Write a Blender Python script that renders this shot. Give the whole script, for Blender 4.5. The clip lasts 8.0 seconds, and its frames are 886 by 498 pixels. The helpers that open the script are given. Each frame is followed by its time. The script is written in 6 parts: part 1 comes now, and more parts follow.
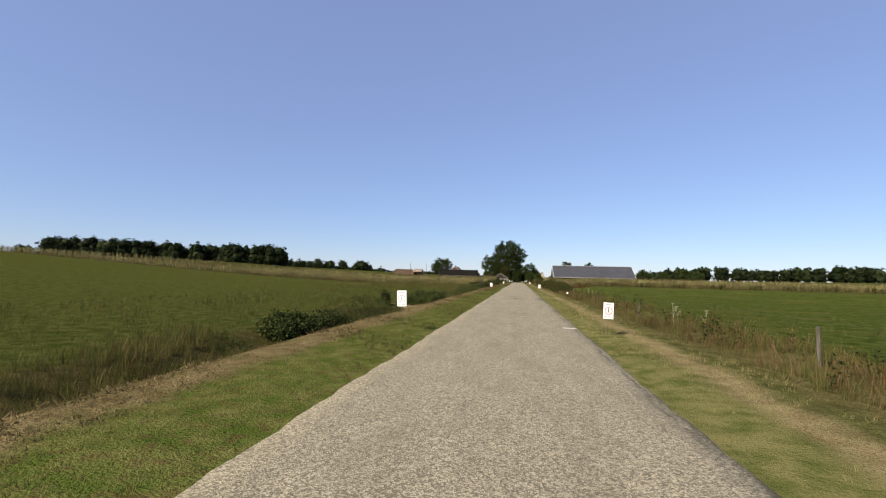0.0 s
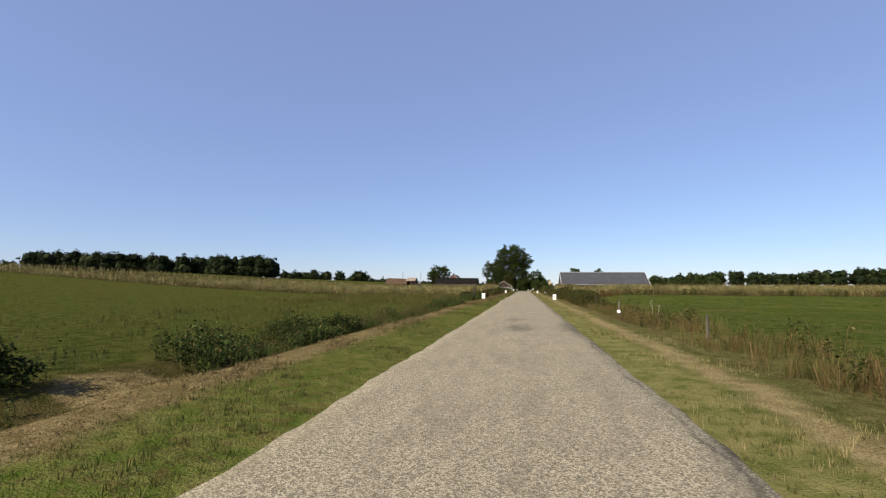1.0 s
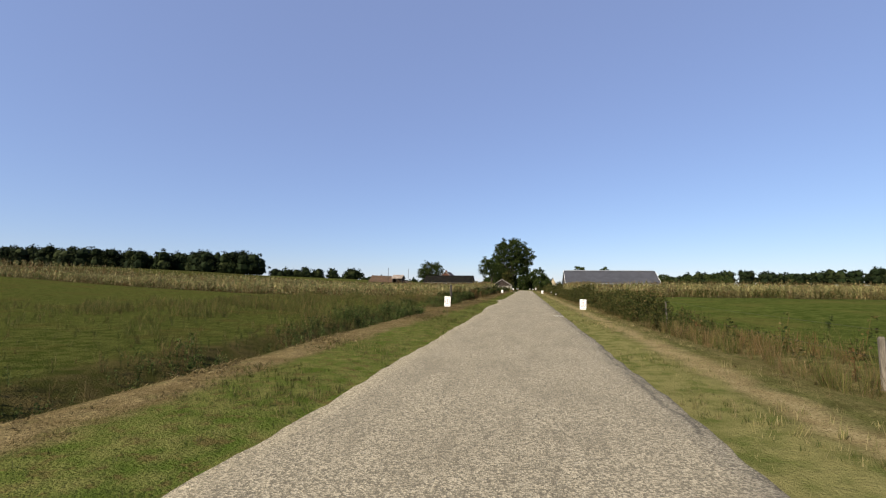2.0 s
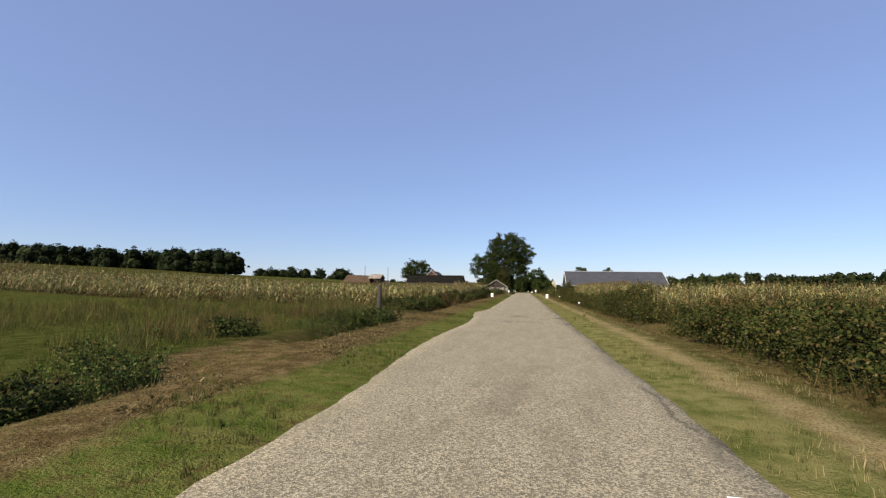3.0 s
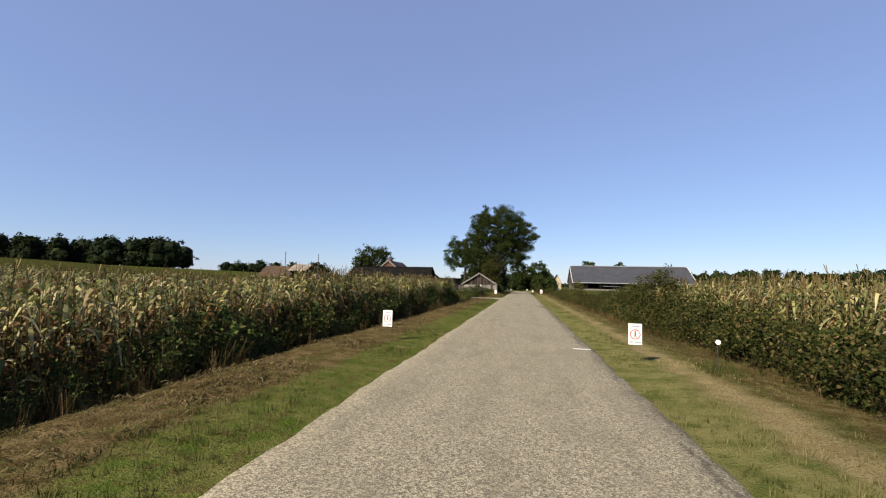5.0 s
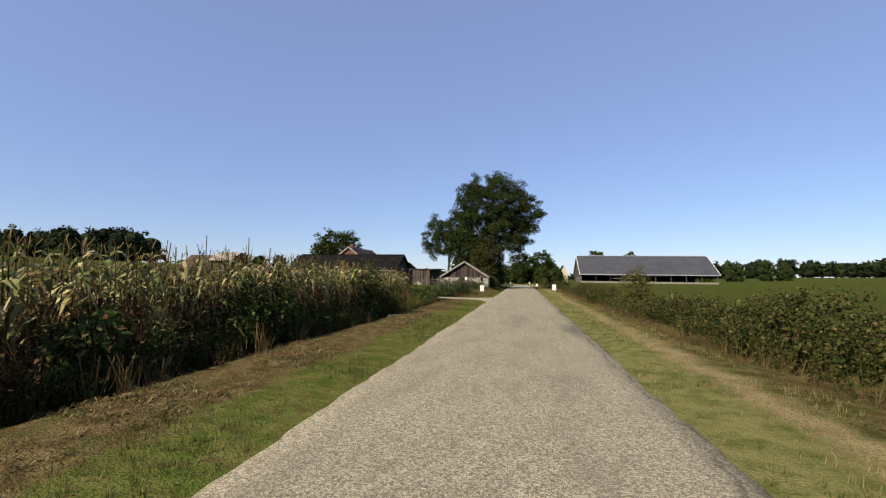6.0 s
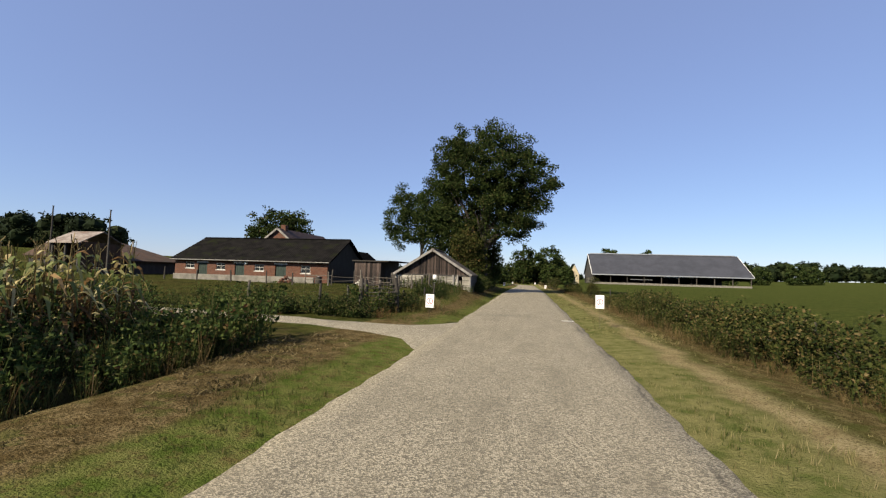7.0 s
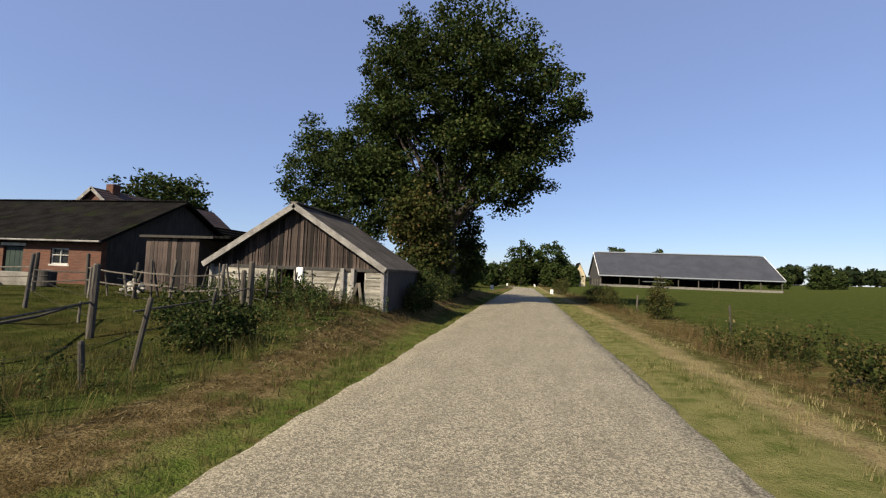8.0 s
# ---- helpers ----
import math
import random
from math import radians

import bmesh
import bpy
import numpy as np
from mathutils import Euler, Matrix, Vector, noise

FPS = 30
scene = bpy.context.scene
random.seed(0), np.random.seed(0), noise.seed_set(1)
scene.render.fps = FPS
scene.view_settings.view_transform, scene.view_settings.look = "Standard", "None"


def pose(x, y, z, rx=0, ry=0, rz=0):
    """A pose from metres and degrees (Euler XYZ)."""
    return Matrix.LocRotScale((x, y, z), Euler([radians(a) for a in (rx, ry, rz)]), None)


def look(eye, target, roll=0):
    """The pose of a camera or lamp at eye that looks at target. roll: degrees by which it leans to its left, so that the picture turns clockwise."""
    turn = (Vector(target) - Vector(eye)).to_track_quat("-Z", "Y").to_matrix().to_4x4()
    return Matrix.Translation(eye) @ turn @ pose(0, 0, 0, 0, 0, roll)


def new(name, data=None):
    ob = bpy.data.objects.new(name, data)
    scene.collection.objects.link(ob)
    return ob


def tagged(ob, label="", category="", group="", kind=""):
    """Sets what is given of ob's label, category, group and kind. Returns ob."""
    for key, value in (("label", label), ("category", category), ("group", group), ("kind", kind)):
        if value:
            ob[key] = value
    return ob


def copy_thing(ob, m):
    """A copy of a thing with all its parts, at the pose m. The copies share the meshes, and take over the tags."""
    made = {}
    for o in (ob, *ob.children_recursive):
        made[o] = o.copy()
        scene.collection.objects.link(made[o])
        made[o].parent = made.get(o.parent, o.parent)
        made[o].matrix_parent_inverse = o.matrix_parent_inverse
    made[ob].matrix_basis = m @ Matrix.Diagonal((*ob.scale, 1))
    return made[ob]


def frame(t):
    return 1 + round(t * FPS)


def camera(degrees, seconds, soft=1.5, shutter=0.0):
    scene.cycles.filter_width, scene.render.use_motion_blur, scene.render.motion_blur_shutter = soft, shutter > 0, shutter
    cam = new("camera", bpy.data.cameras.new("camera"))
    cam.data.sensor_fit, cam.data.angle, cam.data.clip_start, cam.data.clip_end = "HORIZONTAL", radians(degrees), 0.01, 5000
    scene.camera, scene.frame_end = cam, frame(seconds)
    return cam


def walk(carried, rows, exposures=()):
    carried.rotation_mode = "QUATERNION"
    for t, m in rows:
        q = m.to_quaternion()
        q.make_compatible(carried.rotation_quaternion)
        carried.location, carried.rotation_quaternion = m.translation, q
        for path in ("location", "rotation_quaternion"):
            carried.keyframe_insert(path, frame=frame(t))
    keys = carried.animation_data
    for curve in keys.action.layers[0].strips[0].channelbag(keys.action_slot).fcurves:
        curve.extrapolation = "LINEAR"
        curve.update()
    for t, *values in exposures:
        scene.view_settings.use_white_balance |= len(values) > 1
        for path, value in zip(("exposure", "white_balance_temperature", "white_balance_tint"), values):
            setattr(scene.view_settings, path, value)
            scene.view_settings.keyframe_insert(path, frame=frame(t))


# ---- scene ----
cam = camera(90.0, 8.0, 1.25)
PATH = [
    (0, (0.252, 3.081, 1.642), (-0.088, 5.048, 1.769), 1.4),
    (0.5, (0.307, 12.875, 1.599), (-0.03, 14.84, 1.76), 0.7),
    (1, (0.308, 22.716, 1.574), (-0.053, 24.675, 1.744), 0.4),
    (1.5, (0.319, 32.685, 1.529), (-0.05, 34.643, 1.691), 0.6),
    (3, (0.232, 63.276, 1.55), (-0.127, 65.236, 1.721), 0.9),
    (3.5, (0.171, 73.732, 1.6), (-0.18, 75.694, 1.763), 1.1),
    (4, (0.224, 84.404, 1.656), (-0.119, 86.369, 1.809), 1.5),
    (4.5, (0.321, 95.301, 1.731), (-0.028, 97.267, 1.847), 0.9),
    (4.7, (0.328, 99.715, 1.739), (-0.022, 101.677, 1.898), 1.3),
    (5.8, (0.308, 124.362, 1.723), (-0.052, 126.324, 1.855), 0.5),
    (6, (0.311, 128.852, 1.723), (-0.046, 130.816, 1.849), 0.7),
    (6.5, (0.373, 140.054, 1.748), (0.008, 142.016, 1.886), 0.7),
    (7, (0.333, 151.248, 1.772), (-0.046, 153.208, 1.887), 1.7),
    (7.5, (0.27, 162.166, 1.749), (-0.105, 164.125, 1.898), 1.8),
    (8, (0.234, 172.889, 1.67), (-0.136, 174.851, 1.787), 2.2),
]
walk(cam, [(t, look(eye, target, roll)) for t, eye, target, roll in PATH], [(0.0, 1.0), (8.0, 1.0)])

# ---- light ----
SUN_AZ, SUN_EL = radians(216.0), radians(36.0)
world = bpy.data.worlds.new("world")
scene.world = world
world.use_nodes = True
wn = world.node_tree
sky = wn.nodes.new("ShaderNodeTexSky")
sky.sky_type = "NISHITA"
sky.sun_disc = False
sky.sun_elevation, sky.sun_rotation = SUN_EL, SUN_AZ
sky.air_density, sky.dust_density, sky.ozone_density = 1.0, 0.1, 5.0
haze = wn.nodes.new("ShaderNodeMix")
haze.data_type = "RGBA"
haze.inputs[0].default_value = 0.5
haze.inputs[7].default_value = (2.35, 2.85, 5.1, 1)
wn.links.new(sky.outputs[0], haze.inputs[6])
wn.links.new(haze.outputs[2], wn.nodes["Background"].inputs[0])
wn.nodes["Background"].inputs[1].default_value = 0.074
lamp = bpy.data.lights.new("sun", "SUN")
lamp.energy, lamp.angle, lamp.color = 5.0, radians(0.5), (1.0, 0.88, 0.68)
sun = new("sun", lamp)
to_sun = Vector((math.sin(SUN_AZ) * math.cos(SUN_EL), math.cos(SUN_AZ) * math.cos(SUN_EL), math.sin(SUN_EL)))
sun.matrix_world = look(to_sun * 300, (0, 0, 0))

# ---- materials ----


class Nodes:
    """A short way to write a node material."""

    def __init__(self, name):
        self.mat = bpy.data.materials.new(name)
        self.mat.use_nodes = True
        self.tree = self.mat.node_tree
        self.bsdf = self.tree.nodes["Principled BSDF"]

    def add(self, kind):
        return self.tree.nodes.new(kind)

    def put(self, socket, value):
        if isinstance(value, bpy.types.NodeSocket):
            self.tree.links.new(value, socket)
        elif isinstance(value, tuple) and len(value) == 3 and socket.type == "RGBA":
            socket.default_value = (*value, 1)
        else:
            socket.default_value = value

    def place(self):
        return self.add("ShaderNodeTexCoord").outputs["Object"]

    def axes(self, vec):
        return self.link("ShaderNodeSeparateXYZ", vec).outputs

    def link(self, kind, *values, operation=""):
        node = self.add(kind)
        if operation:
            node.operation = operation
        for socket, value in zip(node.inputs, values):
            if value is not None:
                self.put(socket, value)
        return node

    def math(self, op, a, b=0.0, c=0.0):
        return self.link("ShaderNodeMath", a, b, c, operation=op).outputs[0]

    def vmath(self, op, a, b):
        return self.link("ShaderNodeVectorMath", a, b, operation=op)

    def noise(self, vec, scale, detail=4.0, rough=0.55, stretch=None):
        if stretch:
            vec = self.vmath("MULTIPLY", vec, stretch).outputs[0]
        node = self.add("ShaderNodeTexNoise")
        self.put(node.inputs["Vector"], vec)
        node.inputs["Scale"].default_value, node.inputs["Detail"].default_value, node.inputs["Roughness"].default_value = scale, detail, rough
        return node.outputs["Fac"]

    def cells(self, vec, scale):
        node = self.add("ShaderNodeTexVoronoi")
        self.put(node.inputs["Vector"], vec)
        node.inputs["Scale"].default_value = scale
        return node

    def span(self, value, a, b, lo=0.0, hi=1.0):
        node = self.add("ShaderNodeMapRange")
        node.interpolation_type = "SMOOTHSTEP"
        for socket, v in zip(node.inputs, (value, a, b, lo, hi)):
            self.put(socket, v)
        return node.outputs[0]

    def mix(self, fac, a, b, blend="MIX"):
        node = self.add("ShaderNodeMix")
        node.data_type, node.blend_type = "RGBA", blend
        self.put(node.inputs[0], fac)
        self.put(node.inputs[6], a)
        self.put(node.inputs[7], b)
        return node.outputs[2]

    def bump(self, height, strength, distance):
        node = self.add("ShaderNodeBump")
        node.inputs["Strength"].default_value, node.inputs["Distance"].default_value = strength, distance
        self.put(node.inputs["Height"], height)
        self.tree.links.new(node.outputs[0], self.bsdf.inputs["Normal"])

    def done(self, colour, rough=0.8, metal=0.0, spec=0.3):
        self.put(self.bsdf.inputs["Base Color"], colour)
        self.put(self.bsdf.inputs["Roughness"], rough)
        self.put(self.bsdf.inputs["Metallic"], metal)
        self.bsdf.inputs["Specular IOR Level"].default_value = spec
        return self.mat


def plain(name, a, b, scale=3.0, rough=0.8, bump=0.2, depth=0.01, stretch=None, fine=30.0, metal=0.0, spec=0.3, vary=0.0, stain=None):
    """Two tones mixed by noise at two scales, with grain in relief; vary: how far single pieces differ; stain: a third tone in blotches."""
    n = Nodes(name)
    p = n.place()
    big, small = n.noise(p, scale, 5.0, 0.6, stretch), n.noise(p, fine, 3.0, 0.6, stretch)
    col = n.mix(n.span(n.math("ADD", n.math("MULTIPLY", big, 0.65), n.math("MULTIPLY", small, 0.35)), 0.36, 0.64), a, b)
    if stain:
        col = n.mix(n.span(n.noise(p, scale * 0.4, 4.0, 0.7), 0.55, 0.72), col, stain)
    if vary:
        tone = n.span(n.add("ShaderNodeObjectInfo").outputs["Random"], 0.0, 1.0, 1.0 - vary, 1.0 + vary)
        col = n.mix(1.0, col, n.link("ShaderNodeCombineColor", tone, tone, tone).outputs[0], "MULTIPLY")
    n.bump(n.math("ADD", small, n.math("MULTIPLY", big, 0.6)), bump, depth)
    return n.done(col, rough, metal, spec)


def leafy(name, tones, rough=0.75, spec=0.06, sheer=0.3):
    """Foliage: each leaf takes its own tone, and lets some light through."""
    n = Nodes(name)
    pick = n.add("ShaderNodeNewGeometry").outputs["Random Per Island"]
    ramp = n.add("ShaderNodeValToRGB")
    n.put(ramp.inputs[0], pick)
    marks = ramp.color_ramp.elements
    while len(marks) < len(tones):
        marks.new(0.5)
    for mark, (at, tone) in zip(marks, tones):
        mark.position, mark.color = at, (*tone, 1)
    patch = n.span(n.noise(n.place(), 0.35, 3.0), 0.3, 0.7, 0.75, 1.25)
    col = n.mix(1.0, ramp.outputs[0], n.link("ShaderNodeCombineColor", patch, patch, patch).outputs[0], "MULTIPLY")
    n.done(col, rough, 0.0, spec)
    through_leaf = n.add("ShaderNodeBsdfTranslucent")
    n.put(through_leaf.inputs[0], col)
    both = n.add("ShaderNodeMixShader")
    both.inputs[0].default_value = sheer
    n.tree.links.new(n.bsdf.outputs[0], both.inputs[1])
    n.tree.links.new(through_leaf.outputs[0], both.inputs[2])
    n.tree.links.new(both.outputs[0], n.tree.nodes["Material Output"].inputs[0])
    return n.mat


# stretches in which the raked strip spreads over the ditch: from, to, how far
HAY_BAYS = ((28.4, 30.3, 2.0), (71.0, 75.5, 2.0), (86.3, 91.0, 1.9))


def ground_material():
    """Pasture, mown verges, straw strips and bare soil under the maize."""
    n = Nodes("ground_cover")
    p = n.place()
    wob = n.math("MULTIPLY", n.math("SUBTRACT", n.noise(p, 0.7, 4.0), 0.5), 1.3)
    x0, y0, _ = n.axes(p)
    x, y = n.math("ADD", x0, wob), n.math("ADD", y0, n.math("MULTIPLY", wob, 2.0))
    fine, mid, wide = n.noise(p, 26.0, 4.0, 0.65), n.noise(p, 2.2, 5.0, 0.6), n.noise(p, 0.06, 4.0, 0.55)
    mow = n.noise(p, 0.5, 3.0, 0.5, (0.25, 2.2, 1.0))
    grass = n.mix(n.span(mid, 0.35, 0.68), (0.032, 0.048, 0.0100), (0.074, 0.088, 0.0220))
    grass = n.mix(n.span(fine, 0.45, 0.72), grass, (0.016, 0.024, 0.0050))
    grass = n.mix(n.span(n.noise(p, 5.5, 4.0, 0.7), 0.55, 0.70, 0.0, 0.6), grass, (0.020, 0.030, 0.0065))
    grass = n.mix(n.span(mow, 0.50, 0.75, 0.0, 0.40), grass, (0.090, 0.098, 0.0240))
    grass = n.mix(n.span(n.noise(p, 0.22, 4.0, 0.6), 0.50, 0.66, 0.0, 0.55), grass, (0.085, 0.075, 0.0230))
    olive = n.mix(n.span(mid, 0.35, 0.65), (0.034, 0.044, 0.0098), (0.074, 0.080, 0.0215))
    olive = n.mix(n.math("MULTIPLY", n.span(n.noise(p, 0.35, 5.0, 0.65), 0.50, 0.66), n.span(y, 40.0, 76.0, 0.25, 0.65)), olive, (0.070, 0.048, 0.018))
    olive = n.mix(n.span(fine, 0.42, 0.70), olive, (0.013, 0.018, 0.004))
    left = n.math("MULTIPLY", n.span(x, -5.2, -6.8), n.span(wide, 0.10, 0.42))
    col = n.mix(left, grass, olive)
    col = n.mix(n.math("MULTIPLY", n.span(x, 6.0, 8.0), n.span(y, 70.0, 130.0, 0.0, 0.6)), col, n.mix(n.span(mid, 0.3, 0.7), (0.026, 0.036, 0.009), (0.056, 0.060, 0.018)))
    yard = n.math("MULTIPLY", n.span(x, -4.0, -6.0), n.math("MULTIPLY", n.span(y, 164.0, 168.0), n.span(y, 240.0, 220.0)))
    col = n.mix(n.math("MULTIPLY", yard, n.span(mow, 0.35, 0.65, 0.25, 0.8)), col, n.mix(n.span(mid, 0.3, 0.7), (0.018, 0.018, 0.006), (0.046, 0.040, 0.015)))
    straw = n.mix(n.span(mid, 0.3, 0.7), (0.1798, 0.1395, 0.0682), (0.2604, 0.2139, 0.1116))
    straw = n.mix(n.span(fine, 0.42, 0.7), straw, (0.093, 0.0682, 0.031))
    hay = n.mix(n.span(mid, 0.35, 0.65), (0.076, 0.054, 0.023), (0.160, 0.120, 0.058))
    hay = n.mix(n.span(fine, 0.42, 0.68), hay, (0.036, 0.026, 0.010))
    hay = n.mix(n.span(n.noise(p, 3.4, 5.0, 0.7), 0.52, 0.64, 0.0, 0.75), hay, (0.048, 0.036, 0.014))
    hay = n.mix(n.span(n.noise(p, 1.3, 5.0, 0.7), 0.52, 0.62, 0.0, 0.6), hay, (0.058, 0.066, 0.018))
    hay = n.mix(n.span(y, 75.0, 50.0, 0.0, 0.4), hay, straw)
    verge = n.mix(n.span(mid, 0.30, 0.70), (0.0527, 0.0775, 0.01364), (0.1178, 0.1178, 0.0372))
    verge = n.mix(n.span(fine, 0.5, 0.75), verge, (0.0341, 0.0465, 0.00868))
    verge = n.mix(n.span(n.noise(p, 4.2, 5.0, 0.7), 0.49, 0.64, 0.0, 0.75), verge, (0.080, 0.058, 0.024))
    verge = n.mix(n.span(n.noise(p, 7.5, 4.0, 0.7), 0.57, 0.68, 0.0, 0.7), verge, (0.022, 0.032, 0.008))
    pale = n.mix(n.span(mid, 0.30, 0.62), (0.075, 0.088, 0.024), (0.155, 0.142, 0.056))
    soil = n.mix(n.span(mid, 0.3, 0.7), (0.030, 0.027, 0.0115), (0.056, 0.047, 0.019))
    # darker ground colour that paints shade into the ditch
    ditch_shade = n.mix(n.span(mid, 0.3, 0.7), (0.031, 0.0341, 0.0093), (0.0651, 0.0527, 0.0217))

    def band(a, b, soft=0.3):
        return n.math("MULTIPLY", n.span(x, a - soft, a + soft), n.span(x, b + soft, b - soft))

    near = n.span(y, 420.0, 380.0)
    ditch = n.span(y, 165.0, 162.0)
    col = n.mix(n.math("MULTIPLY", band(-7.6, -5.4, 0.5), ditch), col, ditch_shade)
    strip = n.math("ADD", x, n.span(y, 166.0, 172.0, 0.0, -1.1))
    for a, b, wide in HAY_BAYS:
        bay = n.math("MULTIPLY", n.span(y, a - 1.0, a + 1.0), n.span(y, b + 1.0, b - 1.0))
        strip = n.math("ADD", strip, n.math("MULTIPLY", bay, wide))
    hay_l = n.math("MULTIPLY", n.span(strip, -5.8, -5.2), n.span(n.math("SUBTRACT", x, n.math("ADD", n.span(y, 168.0, 173.0, 0.0, 0.6), n.span(y, 45.0, 90.0, -0.6, 0.1))), -3.2, -3.8))
    col = n.mix(n.math("MULTIPLY", hay_l, near), col, hay)
    past = n.math("ADD", n.span(y, 168.0, 173.0, 0.0, 0.6), n.span(y, 45.0, 90.0, -0.6, 0.1))
    col = n.mix(n.math("MULTIPLY", n.math("MULTIPLY", n.span(n.math("SUBTRACT", x, past), -4.0, -3.4), n.span(x, -0.7, -1.3)), near), col, verge)
    col = n.mix(n.math("MULTIPLY", band(4.3, 7.2, 0.5), n.math("MULTIPLY", near, n.span(y, 40.0, 90.0, 0.45, 0.85))), col, hay)
    col = n.mix(n.math("MULTIPLY", band(3.35, 4.1), near), col, straw)
    col = n.mix(n.math("MULTIPLY", band(1.0, 3.4), near), col, pale)
    maize_l = n.math("MULTIPLY", n.math("MULTIPLY", n.span(y, 96.0, 98.5), n.span(y, 160.0, 158.5)), n.span(x, -6.0, -7.0))
    maize_r = n.math("MULTIPLY", n.math("MULTIPLY", n.span(y, 92.0, 94.0), n.span(y, 135.0, 133.0)), n.math("MULTIPLY", n.span(x, 5.8, 6.6), n.span(x, 78.0, 76.0)))
    col = n.mix(n.math("MAXIMUM", maize_l, maize_r), col, soil)
    n.bump(n.math("ADD", fine, mid), 0.8, 0.08)
    return n.done(col, 1.0, 0.0, 0.0)


def road_material(name="chip_seal", base=1.0, rim=0.8):
    """Tar and stone chippings, with worn dark patches."""
    n = Nodes(name)
    p = n.place()
    x, y, _ = n.axes(p)
    chips = n.cells(p, 60.0)
    tone = n.axes(chips.outputs["Color"])[0]
    grit = n.noise(p, 130.0, 2.0, 0.7)
    col = n.mix(n.span(tone, 0.15, 0.95), (0.125 * base, 0.111 * base, 0.081 * base), (0.350 * base, 0.308 * base, 0.222 * base))
    col = n.mix(n.span(chips.outputs["Distance"], 0.5, 0.9, 0.0, 0.75), col, (0.075, 0.067, 0.052))
    col = n.mix(n.span(grit, 0.58, 0.75, 0.0, 0.5), col, (0.37, 0.34, 0.27))
    fleck = n.noise(p, 21.0, 3.0, 0.7)
    col = n.mix(n.span(fleck, 0.54, 0.66, 0.0, 0.45), col, (0.40 * base, 0.36 * base, 0.27 * base))
    col = n.mix(n.span(fleck, 0.44, 0.34, 0.0, 0.45), col, (0.095, 0.086, 0.066))
    mid = n.noise(p, 1.6, 7.0, 0.75, (1.0, 0.30, 1.0))
    col = n.mix(n.span(mid, 0.42, 0.70, 0.0, 0.55), col, (0.125, 0.110, 0.080))
    # dark colour along the +x rim paints the shadowed road edge
    edge = n.span(n.math("ADD", x, n.math("MULTIPLY", mid, 0.5)), 2.44, 2.60, 0.0, rim)
    col = n.mix(edge, col, (0.05, 0.046, 0.036))
    ragged = n.math("MULTIPLY", n.math("SUBTRACT", n.noise(p, 3.2, 9.0, 0.9, (1.0, 1.4, 1.0)), 0.5), 7.0)
    worn = 0.0
    for cx, cy, rx, ry, much in ((0.05, 40.3, 0.55, 1.5, 1.0), (-0.2, 44.6, 0.45, 1.0, 0.7), (2.1, 41.0, 0.40, 2.6, 1.0), (0.03, 87.9, 0.5, 0.9, 0.7), (2.1, 87.6, 0.4, 0.8, 1.0), (2.3, 83.7, 0.5, 0.9, 0.9),
                                 (0.1, 147.2, 0.35, 3.2, 0.45), (1.95, 144.4, 0.40, 2.0, 0.9), (0.0, 70.0, 0.35, 1.5, 0.35), (0.2, 24.5, 0.6, 1.1, 0.35), (-0.9, 171.5, 1.4, 0.6, 0.5)):
        away = n.vmath("DIVIDE", n.vmath("SUBTRACT", p, (cx, cy, 0.0)).outputs[0], (rx, ry, 50.0))
        far = n.vmath("LENGTH", away.outputs[0], (0, 0, 0)).outputs["Value"]
        worn = n.math("MAXIMUM", worn, n.span(n.math("ADD", far, ragged), 1.15, 0.55, 0.0, much))
    broken = n.span(n.math("ADD", n.noise(p, 5.5, 6.0, 0.8, (1.0, 1.3, 1.0)), n.math("MULTIPLY", tone, 0.25)), 0.58, 0.68)
    col = n.mix(n.math("MULTIPLY", n.math("MULTIPLY", worn, broken), 0.9), col, (0.045, 0.043, 0.039))
    # a winding crack across the lane with a pale crumbled lip, and a crumbling strip along one edge
    wind = n.math("MULTIPLY", n.math("SUBTRACT", n.noise(p, 2.6, 5.0, 0.7), 0.5), 0.9)
    across = n.math("ABSOLUTE", n.math("ADD", n.math("SUBTRACT", y, 84.1), wind))
    reach = n.math("MULTIPLY", n.span(x, -1.3, -1.0), n.span(x, 0.95, 0.65))
    col = n.mix(n.math("MULTIPLY", n.span(across, 0.26, 0.14, 0.0, 0.35), reach), col, (0.36, 0.33, 0.27))
    col = n.mix(n.math("MULTIPLY", n.span(across, 0.13, 0.06, 0.0, 0.9), reach), col, (0.030, 0.028, 0.025))
    rim_line = n.math("ABSOLUTE", n.math("SUBTRACT", n.math("ADD", x, n.math("MULTIPLY", n.math("SUBTRACT", n.noise(p, 0.9, 5.0, 0.7), 0.5), 0.5)), 2.12))
    open_rim = n.span(n.noise(p, 0.35, 3.0, 0.6, (0.2, 1.0, 1.0)), 0.46, 0.56)
    col = n.mix(n.math("MULTIPLY", n.math("MULTIPLY", n.span(rim_line, 0.05, 0.015), open_rim), rim * 0.6), col, (0.040, 0.037, 0.031))
    n.bump(n.math("ADD", chips.outputs["Distance"], grit), 0.55, 0.012)
    return n.done(col, 0.95, 0.0, 0.06)


